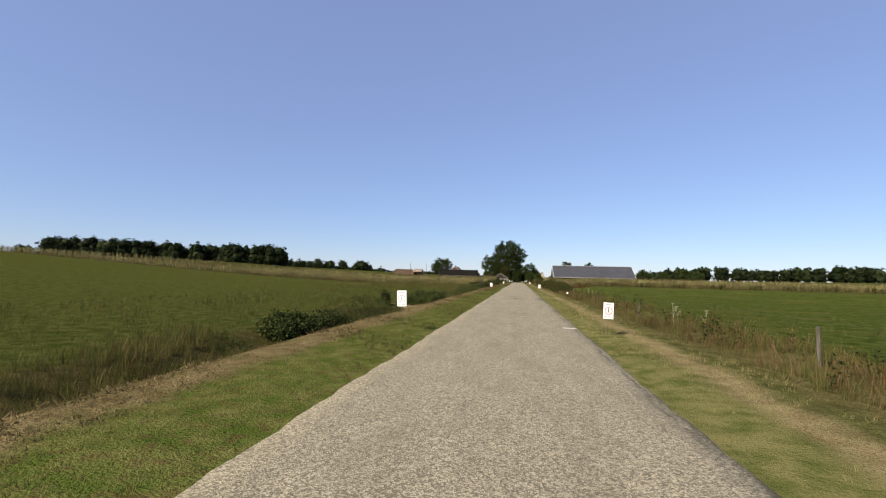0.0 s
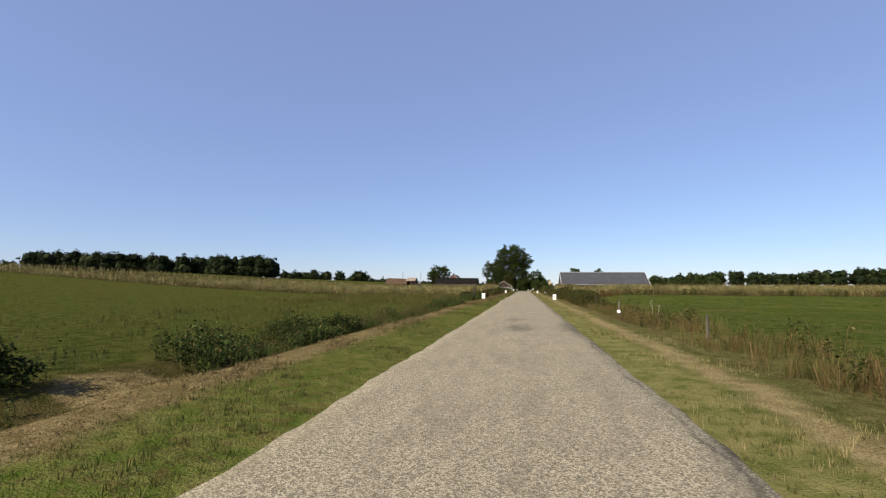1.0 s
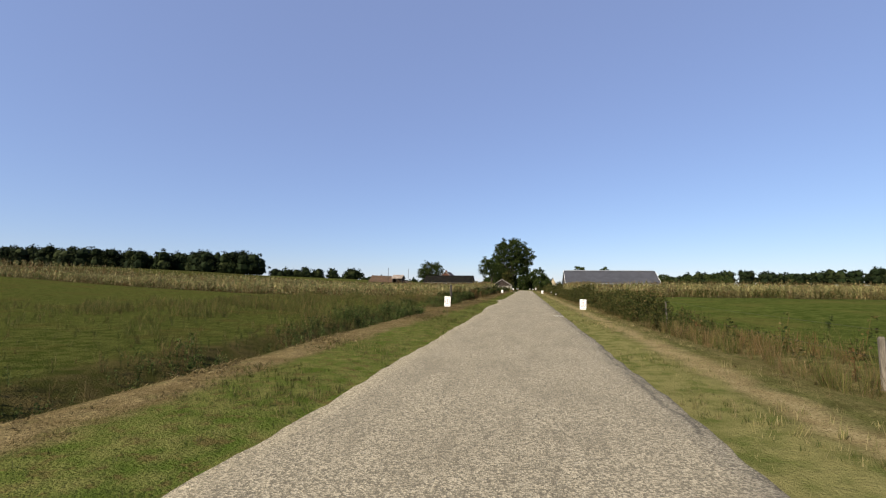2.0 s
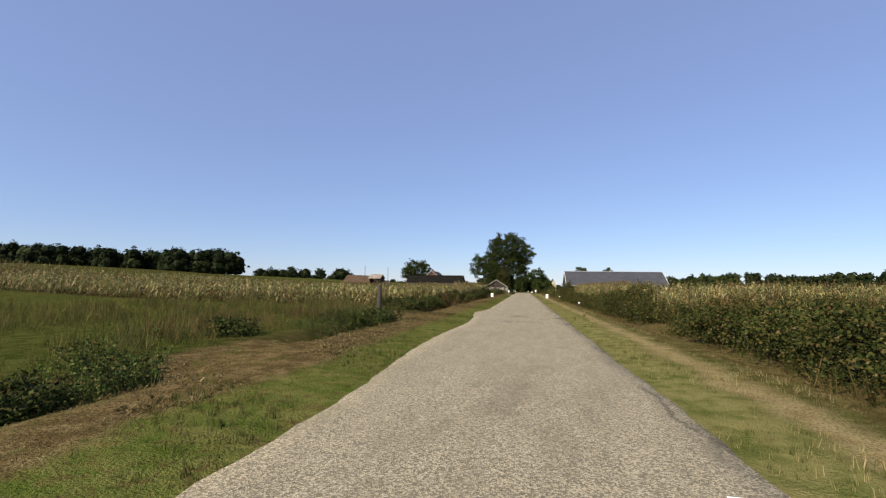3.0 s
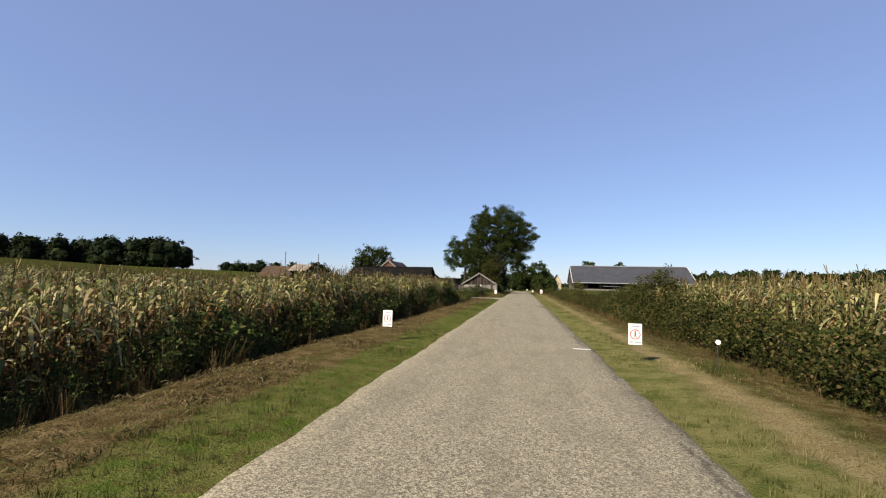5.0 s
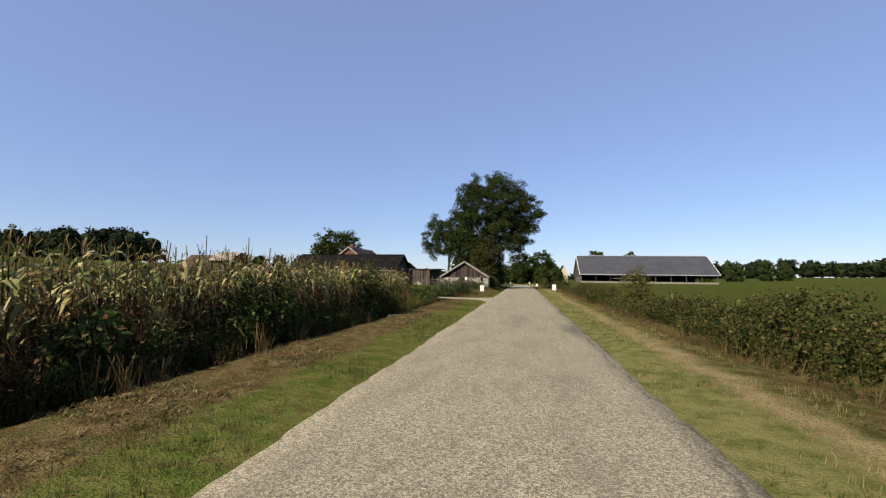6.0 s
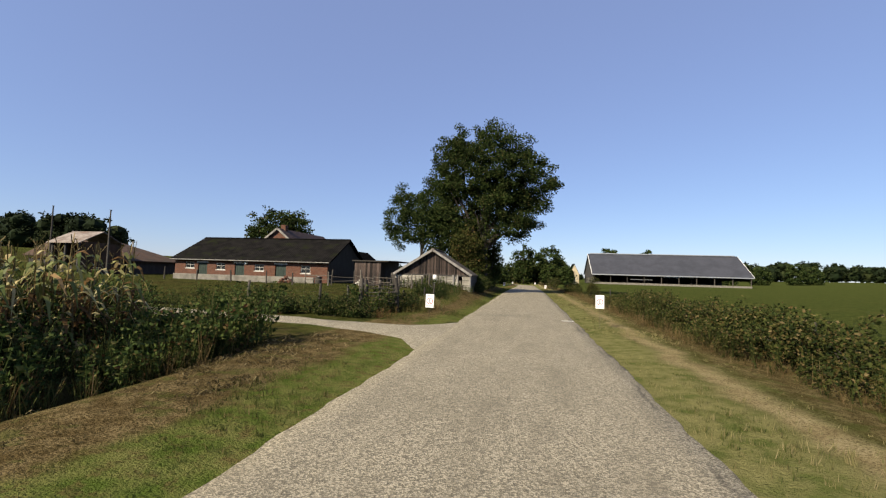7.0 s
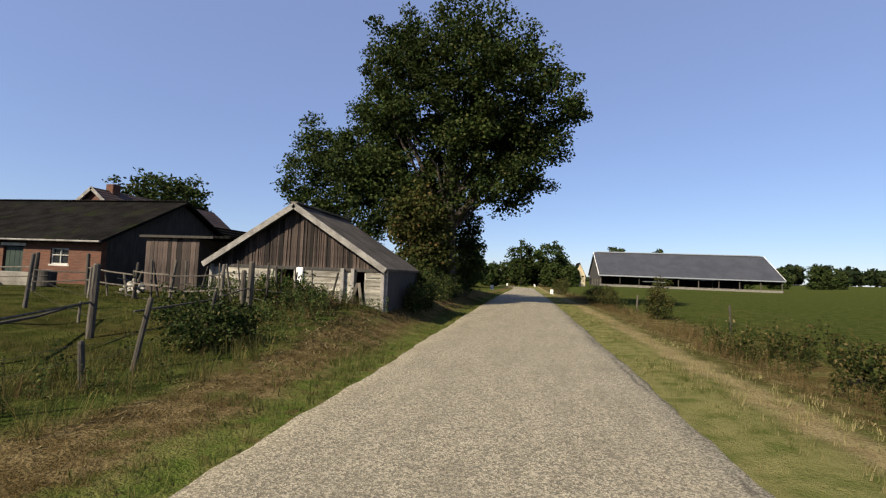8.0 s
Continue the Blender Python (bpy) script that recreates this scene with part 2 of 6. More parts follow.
def brick_material():
    n = Nodes("red_brick")
    p = n.place()
    x, y, z = n.axes(p)
    flat = n.link("ShaderNodeCombineXYZ", n.math("ADD", x, y), z, 0.0).outputs[0]
    tex = n.add("ShaderNodeTexBrick")
    n.put(tex.inputs["Vector"], flat)
    for key, value in (("Color1", (0.120, 0.043, 0.024, 1)), ("Color2", (0.072, 0.027, 0.016, 1)), ("Mortar", (0.085, 0.066, 0.052, 1))):
        tex.inputs[key].default_value = value
    for key, value in (("Scale", 1.0), ("Mortar Size", 0.008), ("Brick Width", 0.215), ("Row Height", 0.065)):
        tex.inputs[key].default_value = value
    grime = n.span(n.noise(p, 0.9, 5.0, 0.65), 0.45, 0.72, 0.0, 0.6)
    col = n.mix(grime, tex.outputs["Color"], (0.12, 0.065, 0.045))
    n.bump(n.math("SUBTRACT", 1.0, tex.outputs["Fac"]), 0.4, 0.01)
    return n.done(col, 0.9, 0.0, 0.2)


def ribbed(name, a, b, pitch, rough, depth, spec=0.3, moss=None, axis=0):
    """Roofing with ribs or courses; pitch: ribs a metre along x and courses a metre up the slope."""
    n = Nodes(name)
    p = n.place()
    parts = n.axes(p)
    rib = n.math("SINE", n.math("MULTIPLY", parts[axis], 6.283 * pitch[0]))
    course = n.math("FRACT", n.math("MULTIPLY", parts[2], pitch[1]))
    col = n.mix(n.span(n.noise(p, 1.3, 5.0, 0.65), 0.32, 0.68), a, b)
    col = n.mix(n.span(n.noise(p, 14.0, 3.0), 0.5, 0.75, 0.0, 0.6), col, tuple(v * 0.55 for v in a))
    if moss:
        col = n.mix(n.span(n.noise(p, 0.8, 6.0, 0.75), 0.52, 0.66, 0.0, 0.8), col, moss)
    n.bump(n.math("ADD", n.math("MULTIPLY", rib, 0.5), course), 0.6, depth)
    return n.done(col, rough, 0.0, spec)


M_GROUND = ground_material()
M_ROAD = road_material()
M_LANE = road_material("farm_lane_grit", 1.12, 0.0)
M_BRICK = brick_material()
M_MARK = plain("worn_white_road_paint", (0.55, 0.54, 0.50), (0.78, 0.77, 0.73), 5.0, 0.7, stain=(0.40, 0.37, 0.32))
M_TILE = ribbed("dark_roof_tiles", (0.007, 0.0068, 0.0068), (0.014, 0.013, 0.0125), (4.5, 5.0), 1.0, 0.06, 0.0, moss=(0.014, 0.016, 0.008))
M_SHEDROOF = ribbed("weathered_corrugated_sheet", (0.052, 0.045, 0.038), (0.100, 0.086, 0.072), (6.0, 0.9), 0.95, 0.03, 0.1, moss=(0.050, 0.046, 0.028), axis=1)
M_HALLROOF = plain("slate_grey_roof_sheet", (0.035, 0.037, 0.044), (0.048, 0.050, 0.060), 0.25, 0.75, 0.05, 0.01, None, 1.5, spec=0.15)
M_RUSTROOF = ribbed("rusty_brown_roof_sheet", (0.042, 0.025, 0.014), (0.080, 0.046, 0.027), (4.0, 0.6), 0.9, 0.03, moss=(0.04, 0.036, 0.02))
M_PALERUST = ribbed("rusted_galvanised_sheet", (0.13, 0.10, 0.08), (0.25, 0.215, 0.185), (4.0, 0.6), 0.8, 0.03, moss=(0.13, 0.065, 0.035))
M_REDROOF = ribbed("dull_red_tiles", (0.040, 0.024, 0.020), (0.066, 0.038, 0.030), (4.5, 5.0), 0.85, 0.03, moss=(0.07, 0.06, 0.045))
M_PLANK = plain("weathered_brown_plank", (0.016, 0.011, 0.009), (0.062, 0.045, 0.037), 2.0, 0.9, 0.5, 0.01, (6.0, 6.0, 0.5), 14.0, vary=0.75, stain=(0.035, 0.024, 0.02))
M_GREYWOOD = plain("silvered_grey_wood", (0.042, 0.036, 0.029), (0.115, 0.100, 0.080), 3.0, 0.9, 0.5, 0.01, (5.0, 5.0, 0.6), 18.0, vary=0.45)
M_DARKWOOD = plain("near_black_boards", (0.022, 0.020, 0.018), (0.048, 0.043, 0.038), 2.5, 0.85, 0.4, 0.01, (6.0, 6.0, 0.6), vary=0.2)
M_PLASTER = plain("flaking_white_plaster", (0.16, 0.145, 0.115), (0.42, 0.40, 0.345), 3.4, 0.9, 0.6, 0.03, stain=(0.09, 0.075, 0.06))
M_PALEBOARD = plain("limewashed_boards", (0.10, 0.09, 0.072), (0.30, 0.28, 0.235), 1.6, 0.9, 0.4, 0.01, (0.7, 1.0, 5.0), 12.0, vary=0.25, stain=(0.10, 0.085, 0.065))
M_OFFWHITE = plain("dirty_white_frame_paint", (0.30, 0.29, 0.26), (0.50, 0.48, 0.44), 4.0, 0.7, 0.15, stain=(0.20, 0.18, 0.15))
M_WHITE = plain("white_painted_wood", (0.66, 0.65, 0.62), (0.82, 0.81, 0.79), 4.0, 0.6, 0.15, stain=(0.52, 0.50, 0.46))
M_BARGE = plain("pale_grey_bargeboard", (0.12, 0.11, 0.10), (0.26, 0.245, 0.22), 3.0, 0.85, 0.3)
M_BOARD = plain("white_sign_sheet", (0.74, 0.74, 0.73), (0.82, 0.82, 0.81), 6.0, 0.45, 0.05, spec=0.4)
M_RED = plain("red_sign_print", (0.26, 0.026, 0.036), (0.32, 0.036, 0.046), 8.0, 0.45, 0.03)
M_INK = plain("dark_grey_sign_print", (0.075, 0.078, 0.085), (0.11, 0.112, 0.118), 8.0, 0.45, 0.03)
M_GREYINK = plain("worn_grey_print", (0.20, 0.20, 0.205), (0.30, 0.30, 0.30), 40.0, 0.5, 0.03)
M_CONCRETE = plain("stained_concrete", (0.10, 0.092, 0.078), (0.20, 0.185, 0.155), 1.4, 0.9, 0.3, stain=(0.17, 0.15, 0.12))
M_GLASS = plain("dark_window_glass", (0.012, 0.014, 0.016), (0.022, 0.024, 0.026), 2.0, 0.12, 0.02, spec=0.6)
M_GREENDOOR = plain("dark_green_door_paint", (0.010, 0.020, 0.015), (0.018, 0.032, 0.023), 3.0, 0.6, 0.2)
M_CREAM = plain("cream_render", (0.34, 0.28, 0.18), (0.46, 0.39, 0.27), 1.2, 0.9, 0.2)
M_STEEL = plain("galvanised_steel", (0.34, 0.35, 0.36), (0.48, 0.49, 0.50), 6.0, 0.5, 0.1, metal=0.7)
M_PALESTEM = plain("bleached_plant_stem", (0.15, 0.14, 0.09), (0.30, 0.28, 0.20), 8.0, 0.8, 0.2)
HOGWEED = [(6.3, 19.1, 0.75), (6.1, 21.4, 0.9), (6.5, 22.1, 0.7), (6.9, 47.7, 0.85), (7.2, 47.9, 0.6)]
M_WIRE = plain("rusted_fence_wire", (0.035, 0.030, 0.026), (0.06, 0.05, 0.042), 30.0, 0.8, 0.1, metal=0.2)
M_REFLECT = plain("white_reflector_face", (0.80, 0.80, 0.80), (0.88, 0.88, 0.88), 9.0, 0.12, 0.02, spec=0.9)
M_DARKPOST = plain("old_dark_timber", (0.030, 0.026, 0.022), (0.075, 0.066, 0.055), 3.0, 0.9, 0.5, 0.01, (5.0, 5.0, 0.6), 18.0, vary=0.3)
M_BARK = plain("rough_dark_bark", (0.022, 0.018, 0.014), (0.060, 0.049, 0.038), 3.0, 0.95, 0.9, 0.05, (3.0, 3.0, 0.7), 16.0)
# near-black colour stands in for the shade inside the buildings
M_DARKIN = plain("dim_interior", (0.012, 0.011, 0.010), (0.026, 0.024, 0.022), 1.0, 0.95, 0.2)
M_OAK = leafy("dark_tree_leaves", [(0.0, (0.011, 0.019, 0.005)), (0.5, (0.026, 0.040, 0.0095)), (0.85, (0.044, 0.060, 0.018)), (1.0, (0.066, 0.058, 0.020))], sheer=0.25)
M_HAZEL = leafy("yellowing_hazel_leaves", [(0.0, (0.018, 0.026, 0.007)), (0.5, (0.042, 0.050, 0.013)), (0.85, (0.075, 0.070, 0.022)), (1.0, (0.110, 0.070, 0.028))], sheer=0.3)
M_LIME = leafy("mid_green_tree_leaves", [(0.0, (0.0128, 0.0232, 0.0064)), (0.5, (0.0272, 0.0424, 0.0112)), (1.0, (0.056, 0.068, 0.02))], sheer=0.2)
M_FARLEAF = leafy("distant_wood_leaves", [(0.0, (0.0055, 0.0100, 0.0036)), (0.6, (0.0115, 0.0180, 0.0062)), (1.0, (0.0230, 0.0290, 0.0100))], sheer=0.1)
M_WEED = leafy("roadside_weed_leaves", [(0.0, (0.0130, 0.0240, 0.0060)), (0.5, (0.0360, 0.0560, 0.0140)), (0.80, (0.0700, 0.0880, 0.0250)), (0.93, (0.0950, 0.0820, 0.0330)), (1.0, (0.0800, 0.0380, 0.0180))], sheer=0.2)
M_BUSH = leafy("bramble_leaves", [(0.0, (0.0078, 0.0155, 0.0040)), (0.4, (0.0205, 0.0335, 0.0085)), (0.8, (0.0450, 0.0560, 0.0155)), (1.0, (0.0950, 0.0820, 0.0340))], sheer=0.22)
M_MAIZE = leafy("ripening_maize_leaves", [(0.0, (0.050, 0.072, 0.018)), (0.30, (0.105, 0.120, 0.034)), (0.60, (0.200, 0.185, 0.066)), (0.88, (0.370, 0.320, 0.155)), (1.0, (0.210, 0.112, 0.042))], rough=0.55, spec=0.2, sheer=0.3)
M_DRYLEAF = leafy("withered_maize_leaves", [(0.0, (0.040, 0.025, 0.011)), (0.5, (0.095, 0.058, 0.025)), (0.85, (0.165, 0.095, 0.040)), (1.0, (0.250, 0.185, 0.095))], sheer=0.4)
# olive-brown leaf mix lightened for the sunlit side; M_BUSH is its darker copy
M_BRAMBLE = leafy("sunlit_autumn_bramble", [(0.0, (0.010, 0.017, 0.0045)), (0.35, (0.028, 0.037, 0.0095)), (0.68, (0.054, 0.060, 0.0160)), (0.90, (0.078, 0.056, 0.020)), (1.0, (0.135, 0.105, 0.048))], sheer=0.25)
M_RUST = leafy("red_brown_dock", [(0.0, (0.035, 0.026, 0.010)), (0.5, (0.080, 0.046, 0.019)), (1.0, (0.140, 0.088, 0.036))], sheer=0.2)
M_STALK = leafy("maize_stalks_and_tassels", [(0.0, (0.060, 0.052, 0.018)), (0.6, (0.120, 0.092, 0.040)), (1.0, (0.180, 0.135, 0.066))], sheer=0.1)
M_BLADE = leafy("verge_grass_blades", [(0.0, (0.026, 0.038, 0.0070)), (0.45, (0.053, 0.066, 0.014)), (0.8, (0.092, 0.094, 0.028)), (1.0, (0.155, 0.120, 0.054))])
M_PALEBLADE = leafy("parched_verge_grass", [(0.0, (0.0806, 0.0899, 0.0248)), (0.45, (0.1488, 0.1333, 0.0527)), (1.0, (0.2666, 0.217, 0.1116))])
M_HAY = leafy("cut_brown_grass", [(0.0, (0.030, 0.026, 0.010)), (0.5, (0.092, 0.068, 0.029)), (0.85, (0.145, 0.112, 0.050)), (1.0, (0.230, 0.185, 0.095))])
M_OLIVE = leafy("olive_seeding_grass", [(0.0, (0.034, 0.042, 0.010)), (0.5, (0.070, 0.074, 0.020)), (0.85, (0.115, 0.102, 0.034)), (1.0, (0.150, 0.096, 0.044))], sheer=0.25)
M_DRY = leafy("dry_seeding_grass", [(0.0, (0.050, 0.046, 0.015)), (0.45, (0.095, 0.070, 0.028)), (0.8, (0.125, 0.078, 0.036)), (1.0, (0.190, 0.140, 0.070))])

# ---- building helpers ----


def fall(y):
    """How far the road sinks beyond the farm."""
    v = np.clip((np.asarray(y, float) - 196) / 78, 0, 1)
    return -0.62 * v * v * (3 - 2 * v)


def terrain(x, y):
    """Height of the ground: a shallow ditch along the road, and land raised slowly at both sides to fit the camera's
    bowed horizon.
    """
    x, y = np.asarray(x, float), np.asarray(y, float)

    def smooth(v):
        v = np.clip(v, 0, 1)
        return v * v * (3 - 2 * v)

    z = LEFT_RISE * smooth((-x - 22) / 150) + 6.0 * smooth((-x - 215) / 190) + RIGHT_RISE * smooth((x - 66) / 240)
    z = z + fall(y) * smooth((16 - np.abs(x)) / 8)
    z = z + 0.6 * smooth((x - 7.5) / 9) * smooth((y - 60) / 30) * smooth((150 - y) / 26) * smooth((150 - x) / 40)
    z = z + 0.65 * np.maximum(smooth((y - 171) / 12) * smooth((-x - 8.5) / 4), smooth((y - 178) / 8) * smooth((-x - 2.7) / 2.3)) * smooth((230 - y) / 20)
    along = smooth((y + 40) / 10) * smooth((161.5 - y) / 3)
    for a, b, _ in HAY_BAYS:
        along = along * (1 - 0.85 * smooth((y - a + 1) / 2) * smooth((b + 1 - y) / 2))
    z = z - 0.38 * np.exp(-((x + 6.3) / 0.55) ** 2) * along
    z = z - 0.10 * np.exp(-((x - 5.6) / 0.6) ** 2)
    z = z - 0.045 * np.exp(-((np.abs(x) - 2.5) / 0.35) ** 2)
    return z - 0.03 * smooth((2.6 - np.abs(x)) / 0.4) + 0.03 * np.sin(x * 0.7 + y * 0.31) * smooth((np.abs(x) - 3) / 3)


LEFT_RISE, RIGHT_RISE = 6.6, 5.5


def mesh_of(name, verts, quads, mats, index=None, smooth=False):
    """A mesh from arrays: places, faces of four corners (the last may repeat), materials."""
    me = bpy.data.meshes.new(name)
    verts, quads = np.asarray(verts, np.float32), np.asarray(quads, np.int32)
    me.vertices.add(len(verts))
    me.vertices.foreach_set("co", verts.ravel())
    sides = quads.shape[1]
    me.loops.add(quads.size)
    me.loops.foreach_set("vertex_index", quads.ravel())
    me.polygons.add(len(quads))
    me.polygons.foreach_set("loop_start", np.arange(0, quads.size, sides, dtype=np.int32))
    for m in mats:
        me.materials.append(m)
    if index is not None:
        me.polygons.foreach_set("material_index", np.asarray(index, np.int32))
    me.update(calc_edges=True)
    me.polygons.foreach_set("use_smooth", np.full(len(quads), smooth))
    return me


def part(name, bm, material, parent=None, label=""):
    """Links a bmesh as one mesh object under a thing or a part."""
    me = bpy.data.meshes.new(name)
    bm.to_mesh(me)
    bm.free()
    me.materials.append(material)
    ob = new(name, me)
    ob.parent = parent
    if label:
        ob["label"] = label
    return ob


def thing(name, at, label, category, group="", turn=0.0):
    ob = new(name)
    ob.matrix_basis = pose(*at, 0, 0, turn)
    return tagged(ob, label, category, group)


def block(bm, x0, x1, y0, y1, z0, z1, bevel=0.0, m=None):
    """A box with softened edges."""
    made = bmesh.ops.create_cube(bm, size=1, matrix=(m or Matrix()) @ Matrix.Translation(((x0 + x1) / 2, (y0 + y1) / 2, (z0 + z1) / 2)) @ Matrix.Diagonal((x1 - x0, y1 - y0, z1 - z0, 1)))
    if bevel:
        edges = list({e for v in made["verts"] for e in v.link_edges})
        bmesh.ops.bevel(bm, geom=edges, offset=bevel, segments=1, affect="EDGES")
    return bm


def boxed(*size, bevel=0.0, m=None):
    return block(bmesh.new(), *size, bevel=bevel, m=m)


def tube(bm, path, radii, sides=7, rough=0.0, rng=None):
    """A tapered round limb along a path."""
    rings = []
    path = [Vector(p) for p in path]
    for i, (p, r) in enumerate(zip(path, radii)):
        d = (path[min(i + 1, len(path) - 1)] - path[max(i - 1, 0)]).normalized()
        a = d.orthogonal().normalized()
        b = d.cross(a)
        ring = []
        for k in range(sides):
            w = 2 * math.pi * k / sides
            rr = r * (1 + (rng.uniform(-rough, rough) if rng else 0))
            ring.append(bm.verts.new(p + a * math.cos(w) * rr + b * math.sin(w) * rr))
        rings.append(ring)
    for lo, hi in zip(rings, rings[1:]):
        for k in range(sides):
            bm.faces.new((lo[k], lo[(k + 1) % sides], hi[(k + 1) % sides], hi[k]))
    bm.faces.new(rings[0][::-1])
    bm.faces.new(rings[-1])
    return bm


def prism(bm, outline, y0, y1, m=None):
    """A solid with that outline in x and z, from y0 to y1."""
    m = m or Matrix()
    lo = [bm.verts.new(m @ Vector((x, y0, z))) for x, z in outline]
    hi = [bm.verts.new(m @ Vector((x, y1, z))) for x, z in outline]
    k = len(outline)
    bm.faces.new(lo)
    bm.faces.new(hi[::-1])
    for i in range(k):
        bm.faces.new((lo[i], hi[i], hi[(i + 1) % k], lo[(i + 1) % k]))
    bmesh.ops.recalc_face_normals(bm, faces=bm.faces[:])
    return bm


def leaves(rng, at, length, width, lift=0.2, fold=0.25, heading=None):
    """Folded pointed leaves at those places, in arrays."""
    count = len(at)
    if heading is None:
        heading = rng.normal(size=(count, 3))
        heading[:, 2] = heading[:, 2] * 0.6 + lift
    heading = heading / np.linalg.norm(heading, axis=1, keepdims=True)
    side = np.cross(heading, rng.normal(size=(count, 3)))
    side /= np.linalg.norm(side, axis=1, keepdims=True) + 1e-9
    up = np.cross(side, heading)
    ln = (length * rng.uniform(0.6, 1.3, (count, 1)))
    wd = (width * rng.uniform(0.6, 1.3, (count, 1)))
    mid = at + heading * ln * 0.45
    verts = np.stack((at, mid + side * wd + up * wd * fold, at + heading * ln, mid - side * wd + up * wd * fold), 1).reshape(-1, 3)
    quads = np.arange(count * 4).reshape(-1, 4)
    return verts, quads


def gather(pieces):
    """Joins (verts, quads, material number) pieces into one set of arrays."""
    verts, quads, index, base = [], [], [], 0
    for v, q, i in pieces:
        verts.append(v)
        quads.append(q + base)
        index.append(np.full(len(q), i))
        base += len(v)
    return np.concatenate(verts), np.concatenate(quads), np.concatenate(index)


def spread(rng, templates, at, size, lean=0.12):
    """Sets copies of small plants, given as arrays, at those places, turned and scaled, in one set of arrays."""
    pick = rng.integers(0, len(templates), len(at))
    pieces = []
    for k, (tv, tq, ti) in enumerate(templates):
        mine = np.where(pick == k)[0]
        if not len(mine):
            continue
        turn = rng.uniform(0, 2 * math.pi, len(mine))
        c, s = np.cos(turn), np.sin(turn)
        sc = size[mine]
        x = (tv[None, :, 0] * c[:, None] - tv[None, :, 1] * s[:, None])
        y = (tv[None, :, 0] * s[:, None] + tv[None, :, 1] * c[:, None])
        z = np.broadcast_to(tv[None, :, 2], x.shape)
        tilt = rng.normal(0, lean, (len(mine), 2))
        x, y = x + z * tilt[:, :1], y + z * tilt[:, 1:]
        v = np.stack((x, y, z), 2) * sc[:, None, None] + at[mine][:, None, :]
        q = tq[None] + (np.arange(len(mine)) * len(tv))[:, None, None]
        pieces.append((v.reshape(-1, 3), q.reshape(-1, 4), np.tile(ti, len(mine))))
    verts, quads, index, base = [], [], [], 0
    for v, q, i in pieces:
        verts.append(v)
        quads.append(q + base)
        index.append(i)
        base += len(v)
    return np.concatenate(verts), np.concatenate(quads), np.concatenate(index)


def ribbon(path, widths, side):
    """A thin strip along a path, in arrays."""
    path, side = np.asarray(path, float), np.asarray(side, float)
    w = np.asarray(widths, float)[:, None]
    verts = np.concatenate((path - side * w, path + side * w))
    k = len(path)
    quads = np.array([(i, i + 1, k + i + 1, k + i) for i in range(k - 1)])
    return verts, quads


def maize_plant(rng, tall=2.0, count=10, wide=1.0, dry=0.75):
    """A maize plant: stalk, arched leaves, tassel."""
    pieces = []
    for a in (0.0, 2.1):
        side = np.array((math.cos(a), math.sin(a), 0.0))
        pieces.append((*ribbon([(0, 0, 0), (0, 0, tall * 0.5), (0, 0, tall * 0.92)], (0.016, 0.013, 0.006), side), 1))
    plane = rng.uniform(0, 6.28)
    for i in range(count):
        f = i / count
        h = tall * (0.10 + 0.78 * f) + rng.uniform(-0.05, 0.05)
        a = plane + math.pi * i + rng.normal(0, 0.5)
        out = np.array((math.cos(a), math.sin(a), 0.0))
        side = np.array((-math.sin(a), math.cos(a), 0.0))
        ln = rng.uniform(0.45, 0.75) * (0.7 if f > 0.8 else 1.0)
        rise, drop = rng.uniform(0.45, 0.9), rng.uniform(0.9, 1.7)
        # the leaf climbs from the stalk, arches over and hangs
        path = [np.array((0, 0, h)) + out * ln * 0.62 * u + np.array((0, 0, ln * (rise * u - drop * u * u * 0.85))) for u in (0.0, 0.3, 0.62, 1.0)]
        tw = rng.uniform(-0.6, 0.6)
        side = side * math.cos(tw) + np.array((0, 0, 1.0)) * math.sin(tw)
        pieces.append((*ribbon(path, (0.018 * wide, 0.036 * wide, 0.030 * wide, 0.003), side), 2 if rng.uniform() < dry * (1.1 - 1.1 * f) else 0))
    for i in range(3):
        a, spread_out = rng.uniform(0, 6.28), rng.uniform(0.03, 0.14)
        tip = (math.cos(a) * spread_out, math.sin(a) * spread_out, tall + rng.uniform(-0.16, -0.02))
        pieces.append((*ribbon([(0, 0, tall * 0.88), tip], (0.006, 0.007), (math.sin(a), -math.cos(a), 0.0)), 1))
    return gather(pieces)


def weed_plant(rng, count=28, spread_out=0.30, leaf=0.098, width=0.034):
    """A leafy weed about a metre high."""
    pieces = []
    for _ in range(4):
        a, o = rng.uniform(0, 6.28), rng.uniform(0.05, spread_out)
        tip = np.array((math.cos(a) * o, math.sin(a) * o, rng.uniform(0.6, 1.0)))
        pieces.append((*ribbon([np.zeros(3), tip * (0.4, 0.4, 0.5), tip], (0.008, 0.006, 0.003), (math.sin(a), -math.cos(a), 0)), 0))
        k = count // 4
        f = rng.uniform(0.12, 1.0, k)[:, None]
        at = tip[None] * f + rng.normal(0, 0.05, (k, 3))
        pieces.append((*leaves(rng, at, leaf, width, 0.25), 0))
    return gather(pieces)


